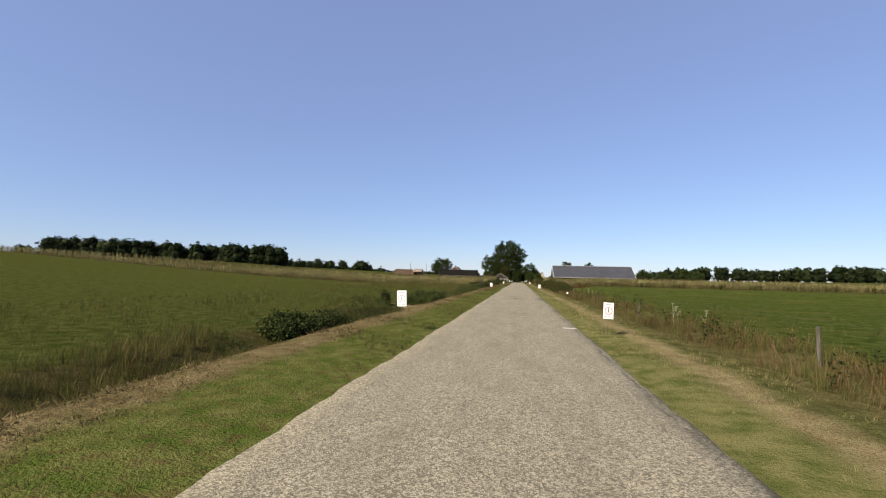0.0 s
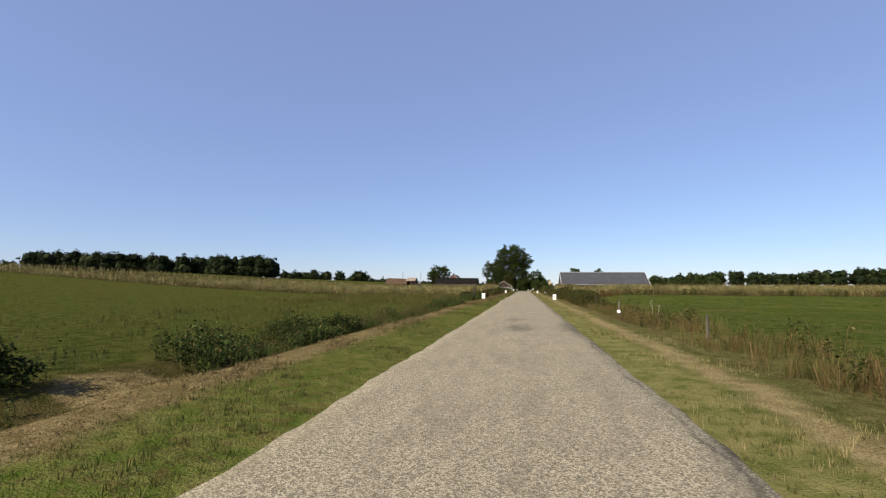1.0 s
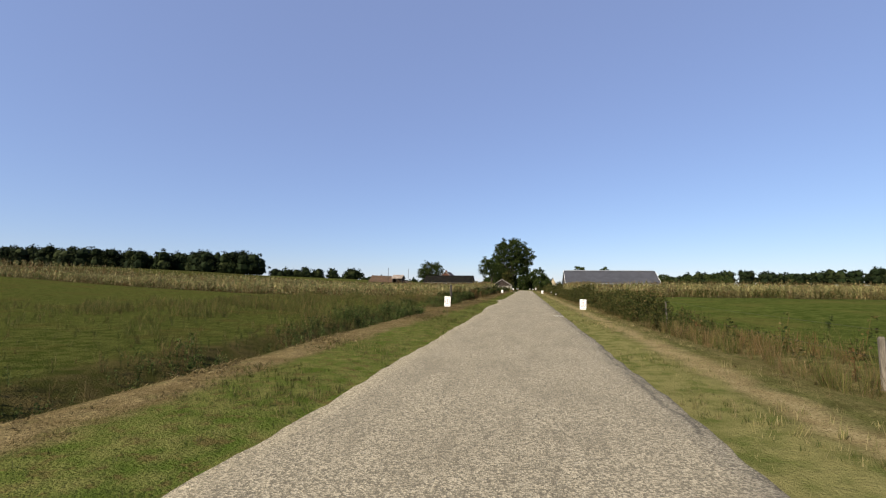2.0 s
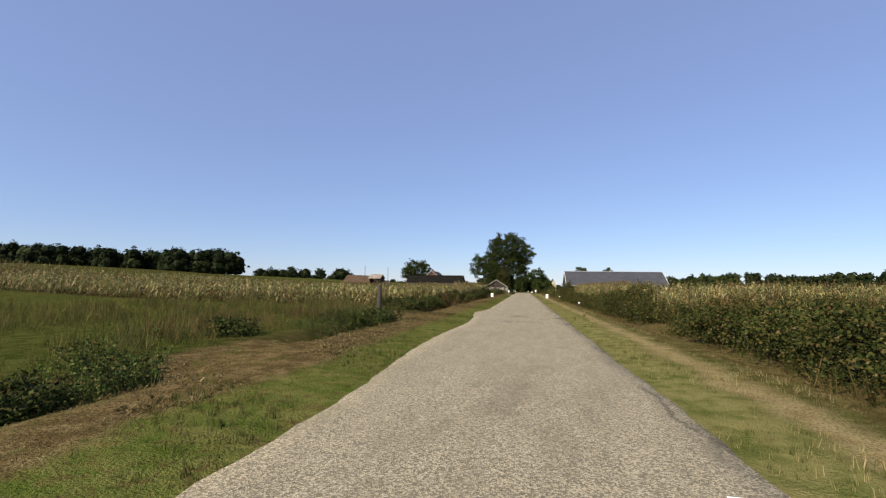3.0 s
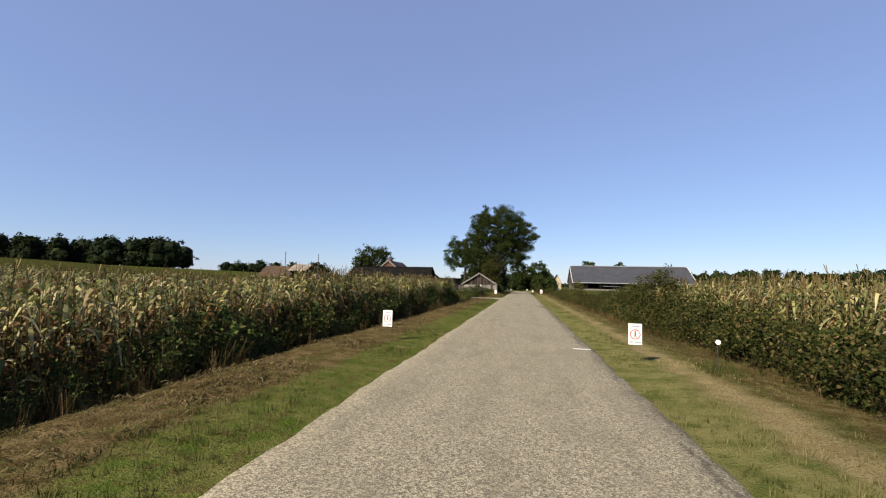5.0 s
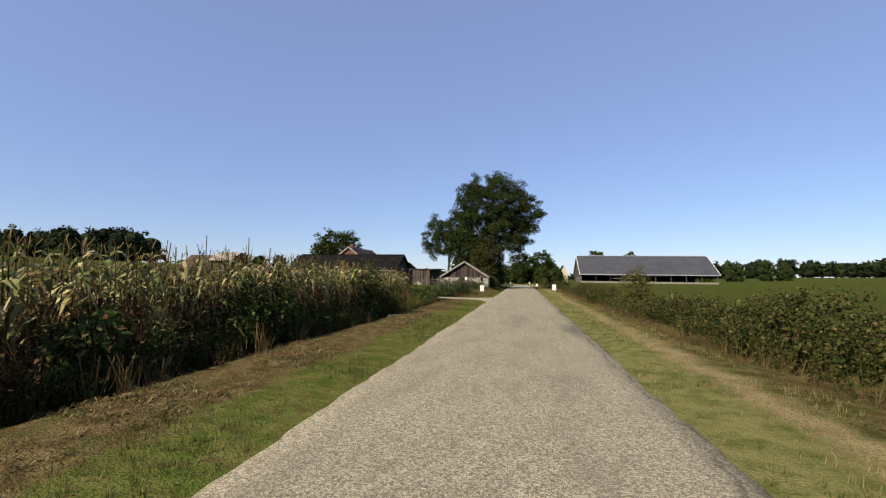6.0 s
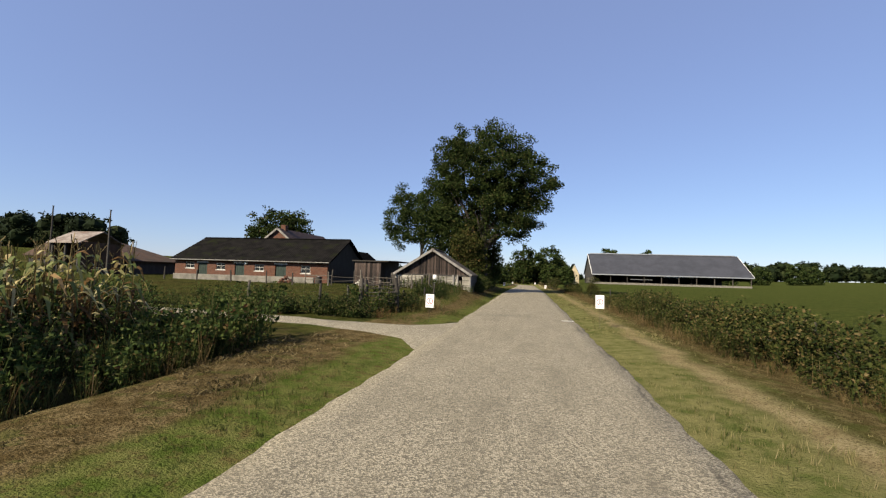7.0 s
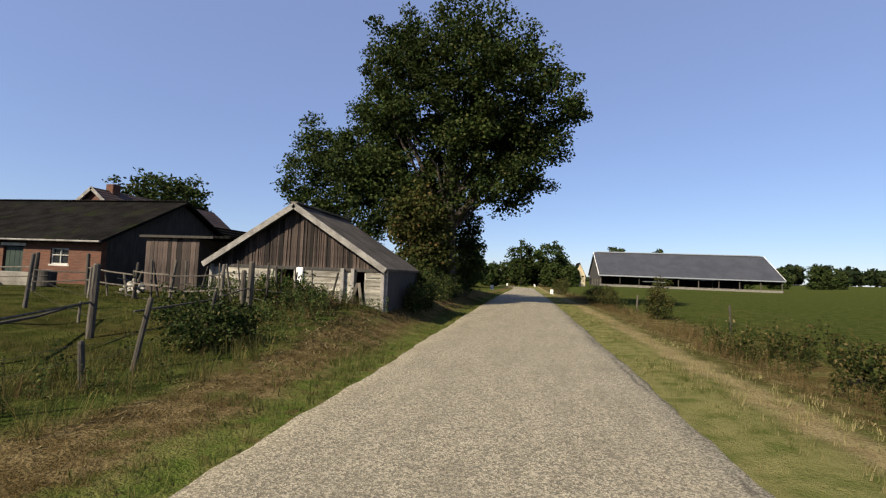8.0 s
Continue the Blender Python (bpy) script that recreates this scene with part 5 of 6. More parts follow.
build_tree("oak_tree", (-4.6, 200.0), [((0.2, -0.3, 12.8), (5.5, 5.0, 5.1)), ((4.0, 0.2, 11.9), (3.8, 4.2, 3.9)), ((-2.7, 0.0, 12.9), (3.3, 3.8, 3.6)), ((4.7, 0.3, 8.4), (2.4, 2.6, 2.6)), ((3.6, -0.4, 6.9), (1.8, 2.0, 1.8)), ((0.6, 0.0, 8.8), (3.4, 3.4, 3.0)), ((-2.6, 0.5, 7.6), (2.6, 2.8, 2.6)), ((-1.0, 0.3, 5.0), (2.0, 2.2, 1.8))],
           800, 112, 0.50, 0.20, 0.085, 0.52, 4.0, M_OAK, "huge old oak overhanging the road beside the shed", 11, 22, droop=-0.35)
build_tree("birch_tree", (-11.8, 200.5), [((0.4, 0.0, 7.8), (3.2, 3.0, 3.5)), ((-2.5, 0.0, 7.6), (1.9, 2.2, 3.6)), ((2.6, -0.5, 6.2), (2.6, 2.4, 3.4)), ((1.6, 0.2, 9.3), (2.4, 2.4, 2.6))],
           350, 120, 0.48, 0.19, 0.07, 0.22, 2.6, M_LIME, "bushy round tree behind the old shed", 12, 10, droop=-0.5)
# mostly hidden tree, added to cast shade across the road
build_tree("ash_tree", (-8.8, 209.5), [((0.0, 0.0, 6.0), (2.8, 3.2, 3.0)), ((0.8, 1.5, 4.0), (2.2, 3.2, 2.2))], 150, 60, 0.5, 0.28, 0.10, 0.2, 2.0, M_OAK, "dark dense tree added behind the oak to shade the road", 16, 8)
build_tree("hazel_tree", (-6.0, 197.6), [((0.0, 0.0, 3.9), (1.7, 1.5, 2.2)), ((0.7, 0.2, 2.2), (1.4, 1.4, 1.8))], 210, 40, 0.36, 0.2, 0.10, 0.12, 0.9, M_HAZEL, "yellow-green undergrowth tree below the oak", 13, 6)
build_tree("fir_tree", (-4.0, 203.4), [((0.0, 0.0, 2.4), (1.3, 1.4, 2.6)), ((0.1, 0, 4.6), (0.8, 0.9, 2.0))], 150, 30, 0.34, 0.26, 0.07, 0.14, 0.6, M_OAK, "small dark fir close to the road", 14, 4)
build_tree("orchard_tree", (-35.5, 211.0), [((0, 0, 6.6), (4.4, 4.0, 3.4)), ((-2.8, 0, 5.4), (2.6, 2.6, 2.6))], 320, 30, 0.5, 0.36, 0.14, 0.3, 2.2, M_OAK, "round dark tree behind the farm roofs", 15, 8)
AVENUE = [(-11.5, 262, 8.2, 3.6, M_LIME), (-15.5, 250, 6.0, 3.2, M_LIME), (-8.6, 284, 5.2, 2.8, M_LIME), (-15.0, 300, 8.0, 4.0, M_OAK), (-1.3, 305, 12.5, 4.2, M_OAK), (7.3, 302, 12.3, 4.3, M_LIME), (3.4, 313, 10.0, 4.0, M_OAK),
          (-7.5, 322, 6.8, 4.4, M_OAK), (11.4, 313, 8.0, 2.4, M_OAK), (12.4, 297, 5.0, 1.4, M_LIME), (-2.5, 326, 9.0, 4.6, M_OAK), (-22.0, 330, 7.5, 5.0, M_OAK)]
for k, (x, y, h, r, m) in enumerate(AVENUE):
    build_tree("roadside_tree", (x, y), [((0, 0, h - r * 0.85), (r, r, r * 0.95)), ((r * 0.3, 0, h * 0.42), (r * 0.9, r * 0.9, h * 0.3)), ((0, 0, h * 0.2), (r * 0.8, r * 0.8, h * 0.2))], 170, 23, 0.7, 0.66, 0.27, 0.3, h * 0.25, m, "tall leafy tree beside the road beyond the farm", 30 + k, 7, "trees beyond the farm")
for k, (x, y, h, r) in enumerate(((38.0, 372, 16.2, 4.0), (56.0, 376, 16.0, 3.4), (96.0, 420, 9.5, 5.0), (110.0, 425, 11.5, 4.5), (128.0, 430, 10.5, 5.5), (146.0, 430, 12.0, 4.5), (160.0, 440, 10.0, 5.0), (86.0, 400, 8.0, 4.6))):
    build_tree("field_tree", (x, y), [((0, 0, h - r * 0.85), (r, r, r * 0.9)), ((r * 0.3, 0, h * 0.42), (r * 0.9, r * 0.9, h * 0.34)), ((0, 0, h * 0.18), (r, r, h * 0.18))], 150, 24, 0.75, 0.8, 0.32, 0.3, h * 0.25, M_LIME, "rounded tree at the far side of the meadow", 60 + k, 6, "trees behind the cattle barn")


def crown_mass(rng, c, r, rings=6, sides=9):
    """The close, uneven inside of a far crown, in arrays."""
    lat = np.linspace(-1.5, 1.5, rings)[:, None]
    lon = (np.arange(sides) * 2 * math.pi / sides)[None]
    swell = 0.72 + 0.10 * np.sin(lon * 3 + c[0]) * np.cos(lat * 2 + c[0]) + rng.uniform(-0.06, 0.06, (rings, sides))
    v = np.stack((np.cos(lat) * np.cos(lon) * r[0] * swell, np.cos(lat) * np.sin(lon) * r[1] * swell, np.sin(lat) * r[2] * swell), 2).reshape(-1, 3) + np.array(c)
    q = [(a * sides + b, a * sides + (b + 1) % sides, (a + 1) * sides + (b + 1) % sides, (a + 1) * sides + b) for a in range(rings - 1) for b in range(sides)]
    return v, np.array(q)


def build_wood(name, crowns, label, seed, clumps=36, per=22, leaf=1.05):
    """A distant edge of woodland, in one mesh."""
    rng = np.random.default_rng(seed)
    pieces = []
    for x, y, h, r in crowns:
        z = float(terrain(x, y))
        lumps = [((x, y, z + h - r * 0.9), (r, r, r * 0.9)), ((x, y, z + h * 0.34), (r * 1.15, r, h * 0.40))]
        pts, _ = crown_points(rng, lumps, clumps, per, 1.0)
        pieces.append((*leaves(rng, pts, leaf, leaf * 0.42, 0.0), 0))
        for c, size in lumps:
            pieces.append((*crown_mass(rng, c, size), 0))
        for s in (0.0, 1.57):
            pieces.append((*ribbon([(x, y, z - 0.5), (x, y, z + h * 0.6)], (0.3, 0.2), (math.cos(s), math.sin(s), 0)), 1))
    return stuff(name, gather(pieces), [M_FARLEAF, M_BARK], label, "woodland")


wr = random.Random(77)
row = [(x + wr.uniform(-2.6, 2.6), 300 + wr.uniform(-6, 10), 15.2 + wr.uniform(-1.6, 1.6), wr.uniform(3.8, 6.6)) for x in np.arange(-375, -173, 4.3)]
row += [(x + wr.uniform(-1, 1), 314 + wr.uniform(-4, 8), 13.0 + wr.uniform(-1.0, 1.2), 6.2) for x in np.arange(-374, -176, 7.5)]
row += [(-171.5, 299, 15.0, 6.0), (-182.0, 300, 15.2, 5.6)]
row += [(x, 330 + wr.uniform(-6, 10), 10.0 + wr.uniform(-1.5, 1.0), 5.2) for x in np.arange(-440, -378, 7.5)]
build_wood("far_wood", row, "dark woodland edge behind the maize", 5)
row = [(x + wr.uniform(-2, 2), 420 + wr.uniform(-8, 8), 9.4 + wr.uniform(-1.8, 1.6), wr.uniform(3.6, 5.4)) for x in np.arange(-232, -172, 4.2)]
row += [(-153, 420, 10.4, 6.2), (-149, 422, 8.4, 5.0), (-158, 421, 8.0, 4.6)]
build_wood("far_copse", row, "low distant copse and a single round tree", 6)
row = [(x + wr.uniform(-3, 3), 600 + wr.uniform(-10, 20), 12.5 + 3.5 * abs(math.sin(x * 0.021)) + wr.uniform(-2.4, 2.0) + 0.016 * (x - 150), wr.uniform(4.5, 8.0)) for x in np.arange(150, 640, 4.4)]
build_wood("far_tree_belt", row, "distant belt of trees along the horizon", 7, 24, 17, 1.8)
row = [(x + wr.uniform(-4, 4), 900 + wr.uniform(-20, 20), 8 + wr.uniform(-3, 3), 8) for x in np.arange(-420, 150, 12.0)]
build_wood("horizon_hedge", row, "thin line of trees at the horizon", 8, 16, 12, 2.2)

# ---- maize ----
crop = np.random.default_rng(21)
PLANTS = [maize_plant(crop, 2.0, 12) for _ in range(9)]
PALE = [maize_plant(crop, 2.0, 12, 0.78, 0.35) for _ in range(9)]
INNER = [maize_plant(crop, 2.0, 8, 2.0) for _ in range(6)]
BROAD = [maize_plant(crop, 2.0, 10, 1.4, 0.45) for _ in range(9)]


def rows_along(a, b, step):
    return np.arange(a, b, step)


def build_maize(name, blocks, label, plants=PLANTS):
    places, scale = [], []
    for xs, ys, jitter, tall in blocks:
        gx, gy = np.meshgrid(xs, ys)
        gx, gy = gx.ravel() + crop.normal(0, jitter, gx.size), gy.ravel() + crop.normal(0, jitter, gy.size)
        places.append(on_ground(gx, gy))
        scale.append(tall * crop.uniform(0.86, 1.1, gx.size))
    return stuff(name, spread(crop, plants, np.concatenate(places), np.concatenate(scale), 0.05), [M_MAIZE, M_STALK, M_DRYLEAF], label, "maize field")


build_maize("maize_field", [
    (rows_along(-8.9, -7.0, 0.6), rows_along(99.5, 122.0, 0.18), 0.07, 0.97),
    (rows_along(-8.9, -7.0, 0.6), rows_along(122.0, 150.5, 0.18), 0.07, 1.18),
    (rows_along(-36, -9.2, 0.22), rows_along(156.4, 158.9, 0.7), 0.08, 1.14),
    (rows_along(-9.4, -7.7, 0.42), rows_along(151.0, 159.4, 0.32), 0.10, 1.12),
], "tall ripening maize with yellowing leaves beside the road")
build_maize("maize_field", [
    (rows_along(6.7, 9.2, 0.5), rows_along(94.0, 121.5, 0.16), 0.07, 1.1),
    (rows_along(7.6, 9.6, 0.5), rows_along(121.5, 133.5, 0.18), 0.07, 1.1),
    (rows_along(9.2, 76, 0.19), rows_along(94.0, 96.4, 0.6), 0.07, 0.82),
    (rows_along(9.2, 76, 0.3), rows_along(132.0, 133.8, 0.9), 0.1, 1.02),
], "pale ripening maize with dry tassels beside the pasture", PALE)
build_maize("maize_edge", [
    (rows_along(-70, -9.2, 0.27), rows_along(98.0, 100.4, 0.75), 0.09, 0.88),
    (rows_along(-200, -70, 0.6), rows_along(98.0, 101.0, 1.2), 0.12, 0.85),
], "front edge of the maize field facing the pasture", BROAD)
build_maize("inner_maize", [
    (rows_along(-70, -9.5, 1.45), rows_along(101.0, 122.0, 1.45), 0.3, 1.0),
    (rows_along(-70, -9.5, 1.45), rows_along(122.0, 156.5, 1.45), 0.3, 1.14),
    (rows_along(-260, -70, 3.2), rows_along(102.0, 156.0, 3.2), 0.6, 1.0),
    (rows_along(9.5, 76, 1.15), rows_along(97.0, 119.0, 1.15), 0.25, 0.98),
    (rows_along(9.5, 76, 1.3), rows_along(119.0, 132.0, 1.3), 0.25, 0.98),
], "crowded ripening maize inside the fields", INNER)

# ---- weeds, bushes and grass ----
wild = np.random.default_rng(33)
WEEDS = [weed_plant(wild) for _ in range(8)]
DOCKS = [tuft(wild, 20, 0.72, 0.22, 0.0045, True) for _ in range(8)]
TUFTS = [tuft(wild, 12, 0.34, 0.10, 0.006) for _ in range(6)]
SHORT = [tuft(wild, 8, 0.12, 0.08, 0.005) for _ in range(6)]


def clod(rng, count=18, wide=0.17, tall=0.10):
    """A lump of raked, matted hay: stalks that arch over one another."""
    pieces = []
    for _ in range(count):
        a, b = rng.uniform(0, 6.28), rng.uniform(0, 6.28)
        root = np.array((math.cos(b), math.sin(b), 0)) * rng.uniform(0, wide)
        out, ln = np.array((math.cos(a), math.sin(a), 0.0)), rng.uniform(0.07, 0.20)
        top = rng.uniform(0.3, 1.0) * tall
        pieces.append((*ribbon([root, root + out * ln * 0.5 + (0, 0, top), root + out * ln + (0, 0, top * 0.25)], (0.005, 0.008, 0.004), (-math.sin(a), math.cos(a), rng.uniform(-0.4, 0.4))), 0))
    return gather(pieces)


CLODS = [clod(wild, 9, 0.17, 0.06) for _ in range(8)]
CLUMPS = [tuft(wild, 13, 0.10, 0.15, 0.009) for _ in range(6)]


def band(count, x0, x1, y0, y1, lo, hi, skip=()):
    """Places and sizes in a strip along the road, thinned in stretches, with clumps."""
    x, y = wild.uniform(x0, x1, count), wild.uniform(y0, y1, count)
    clump = 0.5 + 0.5 * np.sin(y * 0.9 + np.sin(y * 0.37) * 2.0 + x)
    keep = wild.uniform(0, 1, count) < 0.35 + 0.65 * clump
    for a, b in skip:
        keep &= ~((y > a) & (y < b))
    x, y, clump = x[keep], y[keep], clump[keep]
    return on_ground(x, y), wild.uniform(lo, hi, len(x)) * (0.65 + 0.5 * clump)


def sow(name, plants, bands, mats, label, category="weeds", lean=0.15):
    at, size = zip(*bands)
    return stuff(name, spread(wild, plants, np.concatenate(at), np.concatenate(size), lean), mats, label, category)


LANE = (160.6, 168.8)
sow("roadside_weeds", WEEDS, [
    band(25, -6.9, -6.0, 12.4, 13.6, 0.4, 0.6), band(110, -7.2, -5.9, 14.6, 15.9, 0.5, 0.75), band(90, -7.0, -5.9, 16.2, 18.5, 0.4, 0.65), band(190, -7.4, -6.0, 19, 24.5, 0.28, 0.5), band(200, -7.3, -6.0, 24, 28, 0.35, 0.6),
    band(110, -9.2, -7.7, 27.0, 31.0, 0.35, 0.6), band(820, -7.5, -5.8, 30.9, 40.5, 0.45, 0.8), band(260, -7.3, -5.9, 40.5, 48, 0.3, 0.52), band(300, -7.4, -6.0, 48, 60, 0.25, 0.5), band(800, -7.5, -5.9, 60, 70.3, 0.45, 0.75),
    band(70, -9.2, -7.6, 72, 77, 0.25, 0.5), band(480, -8.4, -6.4, 77, 85.6, 0.36, 0.66), band(120, -7.0, -5.7, 81.0, 85.0, 0.55, 0.85), band(120, -10.0, -7.9, 85.5, 90, 0.3, 0.5), band(160, -10.5, -7.0, 89, 97.5, 0.3, 0.5), band(520, -7.5, -6.3, 98.2, 106, 0.65, 1.1), band(2250, -7.3, -6.1, 105, 151, 0.75, 1.4), band(420, -7.8, -5.9, 150, 160, 0.5, 0.9), band(420, -150, -9, 96.4, 97.8, 0.6, 1.0),
    band(260, -6.4, -4.4, 171.5, 184, 0.4, 0.85), band(110, -5.9, -4.4, 171.3, 178, 0.25, 0.45), band(650, -26, -8.6, 168.2, 170.4, 0.6, 1.2), band(150, -7.6, -5.7, 170.0, 172.4, 0.7, 1.25), band(330, -11, -3.9, 184.8, 186.2, 0.45, 0.95), band(600, -36, -6.0, 159.0, 162.2, 0.7, 1.2), band(800, -22, -7.4, 160.4, 162.9, 0.85, 1.35), band(560, -9.0, -5.9, 155.5, 161.6, 0.85, 1.35), band(380, -9.5, -6.4, 155.6, 160.2, 1.1, 1.6),
], [M_WEED], "dense dark leafy weeds along the ditch")
sow("meadow_weeds", WEEDS, [
    band(620, 5.0, 7.6, 60, 76, 0.45, 0.85), band(90, 5.4, 7.8, 74, 83, 0.3, 0.5), band(330, 5.2, 6.6, 87, 121, 0.5, 0.95), band(750, 9, 77, 92.6, 93.9, 0.7, 1.15),
    band(950, 5.2, 7.2, 122, 144, 0.5, 1.1), band(230, 5.2, 7.2, 144, 152, 0.5, 1.0), band(280, 5.2, 7.2, 152, 160, 0.5, 1.1), band(1150, 5.1, 7.4, 156, 188, 0.45, 0.95), band(120, 5.2, 7.0, 188, 230, 0.4, 0.9),
    band(260, 5.2, 7.6, 2, 60, 0.4, 0.95, ((37.5, 41.5),)), band(16, 4.9, 6.0, 15.8, 18.4, 0.6, 0.9), band(14, 6.3, 7.2, 32.6, 34.3, 0.8, 1.15), band(26, 5.3, 7.4, 41.8, 44.2, 0.5, 0.85),
], [M_BRAMBLE], "sunlit olive leafy weeds along the meadow edge")
sow("dry_grass", DOCKS, [
    band(1500, 5.0, 7.6, 0, 62, 0.35, 0.7, ((37.8, 41.2),)), band(700, 4.9, 6.0, 60, 130, 0.2, 0.42), band(1900, 4.7, 6.0, 122, 230, 0.25, 0.6), band(150, -8.2, -5.9, 0, 14, 0.25, 0.5), band(90, -8.0, -6.0, 18, 27, 0.3, 0.6), band(230, -8.0, -6.0, 34, 60, 0.3, 0.6), band(420, -12.0, -7.8, 74, 97, 0.45, 0.9),
    band(200, -6.5, -5.4, 96, 160, 0.5, 0.9), band(130, -6.0, -4.9, 174, 186, 0.35, 0.7), band(120, -9, -4.6, 185, 186.2, 0.4, 0.8),
], [M_DRY], "dry brown seeding grass along the pasture", "grass")
sow("olive_grass", DOCKS, [band(1300, 5.0, 8.0, 0, 62, 0.3, 0.75), band(3100, -27, -7.3, 60, 97.5, 0.45, 0.95), band(1000, -20, -6.8, 0, 60, 0.25, 0.5), band(420, -8.4, -5.9, 0, 14, 0.25, 0.55), band(700, -8.4, -5.9, 0, 14, 0.2, 0.45), band(900, -6.4, -4.2, 170.4, 181, 0.4, 0.85), band(420, -7.9, -5.9, 149.5, 160, 0.8, 1.35), band(420, -10.5, -7.6, 90, 99, 0.5, 0.95)], [M_OLIVE], "olive seeding grass in the rough pasture", "grass")
sow("dock_stalks", DOCKS + WEEDS[:3], [band(500, -40, -8, 0, 60, 0.2, 0.4), band(900, -6.9, -6.2, 97, 157, 0.8, 1.5), band(95, 7.6, 14, 89.5, 93.4, 0.7, 1.3), band(150, 5.4, 7.4, 2, 60, 0.4, 0.8), band(30, -6.4, -4.8, 171.4, 174.5, 0.5, 0.95), band(34, -4.7, -3.8, 171.9, 174.2, 0.45, 0.8), band(30, -5.8, -4.9, 167.8, 168.9, 0.3, 0.5), band(24, -8.6, -6.6, 168.3, 171.5, 0.4, 0.7)], [M_RUST], "red-brown dock and dead stalks before the maize")
sow("verge_tufts", TUFTS, [
    band(2600, -22, -7.5, 0, 97, 0.5, 1.1), band(1100, 7.0, 16, 0, 62, 0.4, 0.8), band(900, 7.0, 18, 122, 200, 0.35, 0.7),
    band(2200, -24, -5.2, 170, 187, 0.35, 0.75), band(700, 4.8, 7.0, 0, 230, 0.4, 0.9), band(36, 3.0, 3.7, 88.9, 90.2, 0.6, 1.0), band(30, 4.0, 4.7, 116, 117.2, 0.5, 0.9),
], [M_BLADE], "green grass tufts on verge and pasture", "grass")
sow("short_verge_grass", SHORT, [band(7000, -3.9, -2.36, -2, 169, 0.5, 1.1, (LANE,)), band(1600, -4.6, -3.8, -2, 70, 0.5, 1.1), band(3000, -3.3, -2.36, 168.8, 234, 0.5, 1.1), band(500, -6.0, -3.2, 166.6, 171, 0.5, 1.0), band(5500, 2.36, 3.4, -2, 234, 0.45, 0.9)], [M_BLADE], "short mown green verge grass", "grass")
sow("parched_grass", SHORT, [band(9500, 3.0, 4.7, -2, 234, 0.5, 1.1), band(4000, 2.36, 3.3, -2, 234, 0.5, 0.9)], [M_PALEBLADE], "short parched yellow verge grass", "grass")
sow("bleached_grass", DOCKS, [band(90, -5.2, -3.9, 172.6, 175.6, 0.5, 0.85), band(40, -7.6, -6.4, 168.6, 170.4, 0.5, 0.8)], [M_PALEBLADE], "bleached tall grass beside the gate", "grass")
sow("cut_hay", SHORT, [band(1500, -4.4, -2.5, -2, 160, 0.4, 0.8), band(2200, -5.6, -4.2, -2, 66, 0.45, 1.0), band(4500, -5.6, -3.5, 60, 169, 0.45, 1.0, (LANE,)), band(2400, -4.5, -3.1, 168.8, 190, 0.45, 1.0), band(3500, 4.3, 6.0, -2, 230, 0.5, 1.1)], [M_HAY], "cut brown grass lying on the verge", "grass", 0.9)


sow("hay_clods", CLODS, [band(110, -7.6, -5.6, 28.0, 30.8, 0.6, 1.2), band(190, -7.6, -5.6, 70.6, 76, 0.6, 1.2), band(260, -8.0, -5.6, 85.8, 91.5, 0.6, 1.2), band(1500, -5.9, -4.2, -2, 66, 0.6, 1.3), band(3300, -5.9, -3.9, 60, 163, 0.6, 1.4), band(900, -5.6, -3.6, 172, 190, 0.6, 1.5), band(900, 4.2, 5.6, -2, 230, 0.4, 0.9)], [M_HAY], "raked lumps of cut hay along the ditch", "hay", 0.3)
sow("verge_clumps", CLUMPS, [band(2600, -4.2, -2.45, -2, 160, 0.4, 0.85), band(1500, -5.8, -3.9, -2, 160, 0.25, 0.55), band(110, -7.6, -5.6, 86, 91, 0.3, 0.6), band(800, -3.6, -2.4, 169, 234, 0.5, 1.1), band(700, 2.5, 3.2, -2, 234, 0.35, 0.8)], [M_BLADE], "thick clumps of green grass on the verge", "grass")


def build_bush(x, y, lumps, clumps, label, seed, mat=None, leaf=0.1, group=""):
    rng = np.random.default_rng(seed)
    bush = thing("bush", (x, y, float(terrain(x, y))), label, "bush", group)
    pts, centres = crown_points(rng, lumps, int(clumps * 1.35), 25, 0.16)
    pts[:, 2] = np.maximum(pts[:, 2], 0.02)
    # loose shoots that stand out of the mass
    for _ in range(max(6, clumps // 12)):
        root = centres[rng.integers(0, len(centres))]
        tip = root + np.array((rng.normal(0, 0.25), rng.normal(0, 0.35), rng.uniform(0.10, 0.36)))
        f = rng.uniform(0.1, 1.0, 16)[:, None]
        pts = np.concatenate((pts, root + (tip - root) * f + rng.normal(0, 0.035, (16, 3))))
    v, q = leaves(rng, pts, leaf, leaf * 0.42, 0.15)
    ob = new("foliage", mesh_of("foliage", v, q, [mat or M_BUSH]))
    ob.parent = bush
    for _ in range(7):
        c = Vector(centres[rng.integers(0, len(centres))])
        part("stem", tube(bmesh.new(), [(c.x * 0.15, c.y * 0.15, -0.1), (c.x * 0.5, c.y * 0.5, c.z * 0.55), c], (0.022, 0.015, 0.005), 5), M_BARK, bush)
    return bush


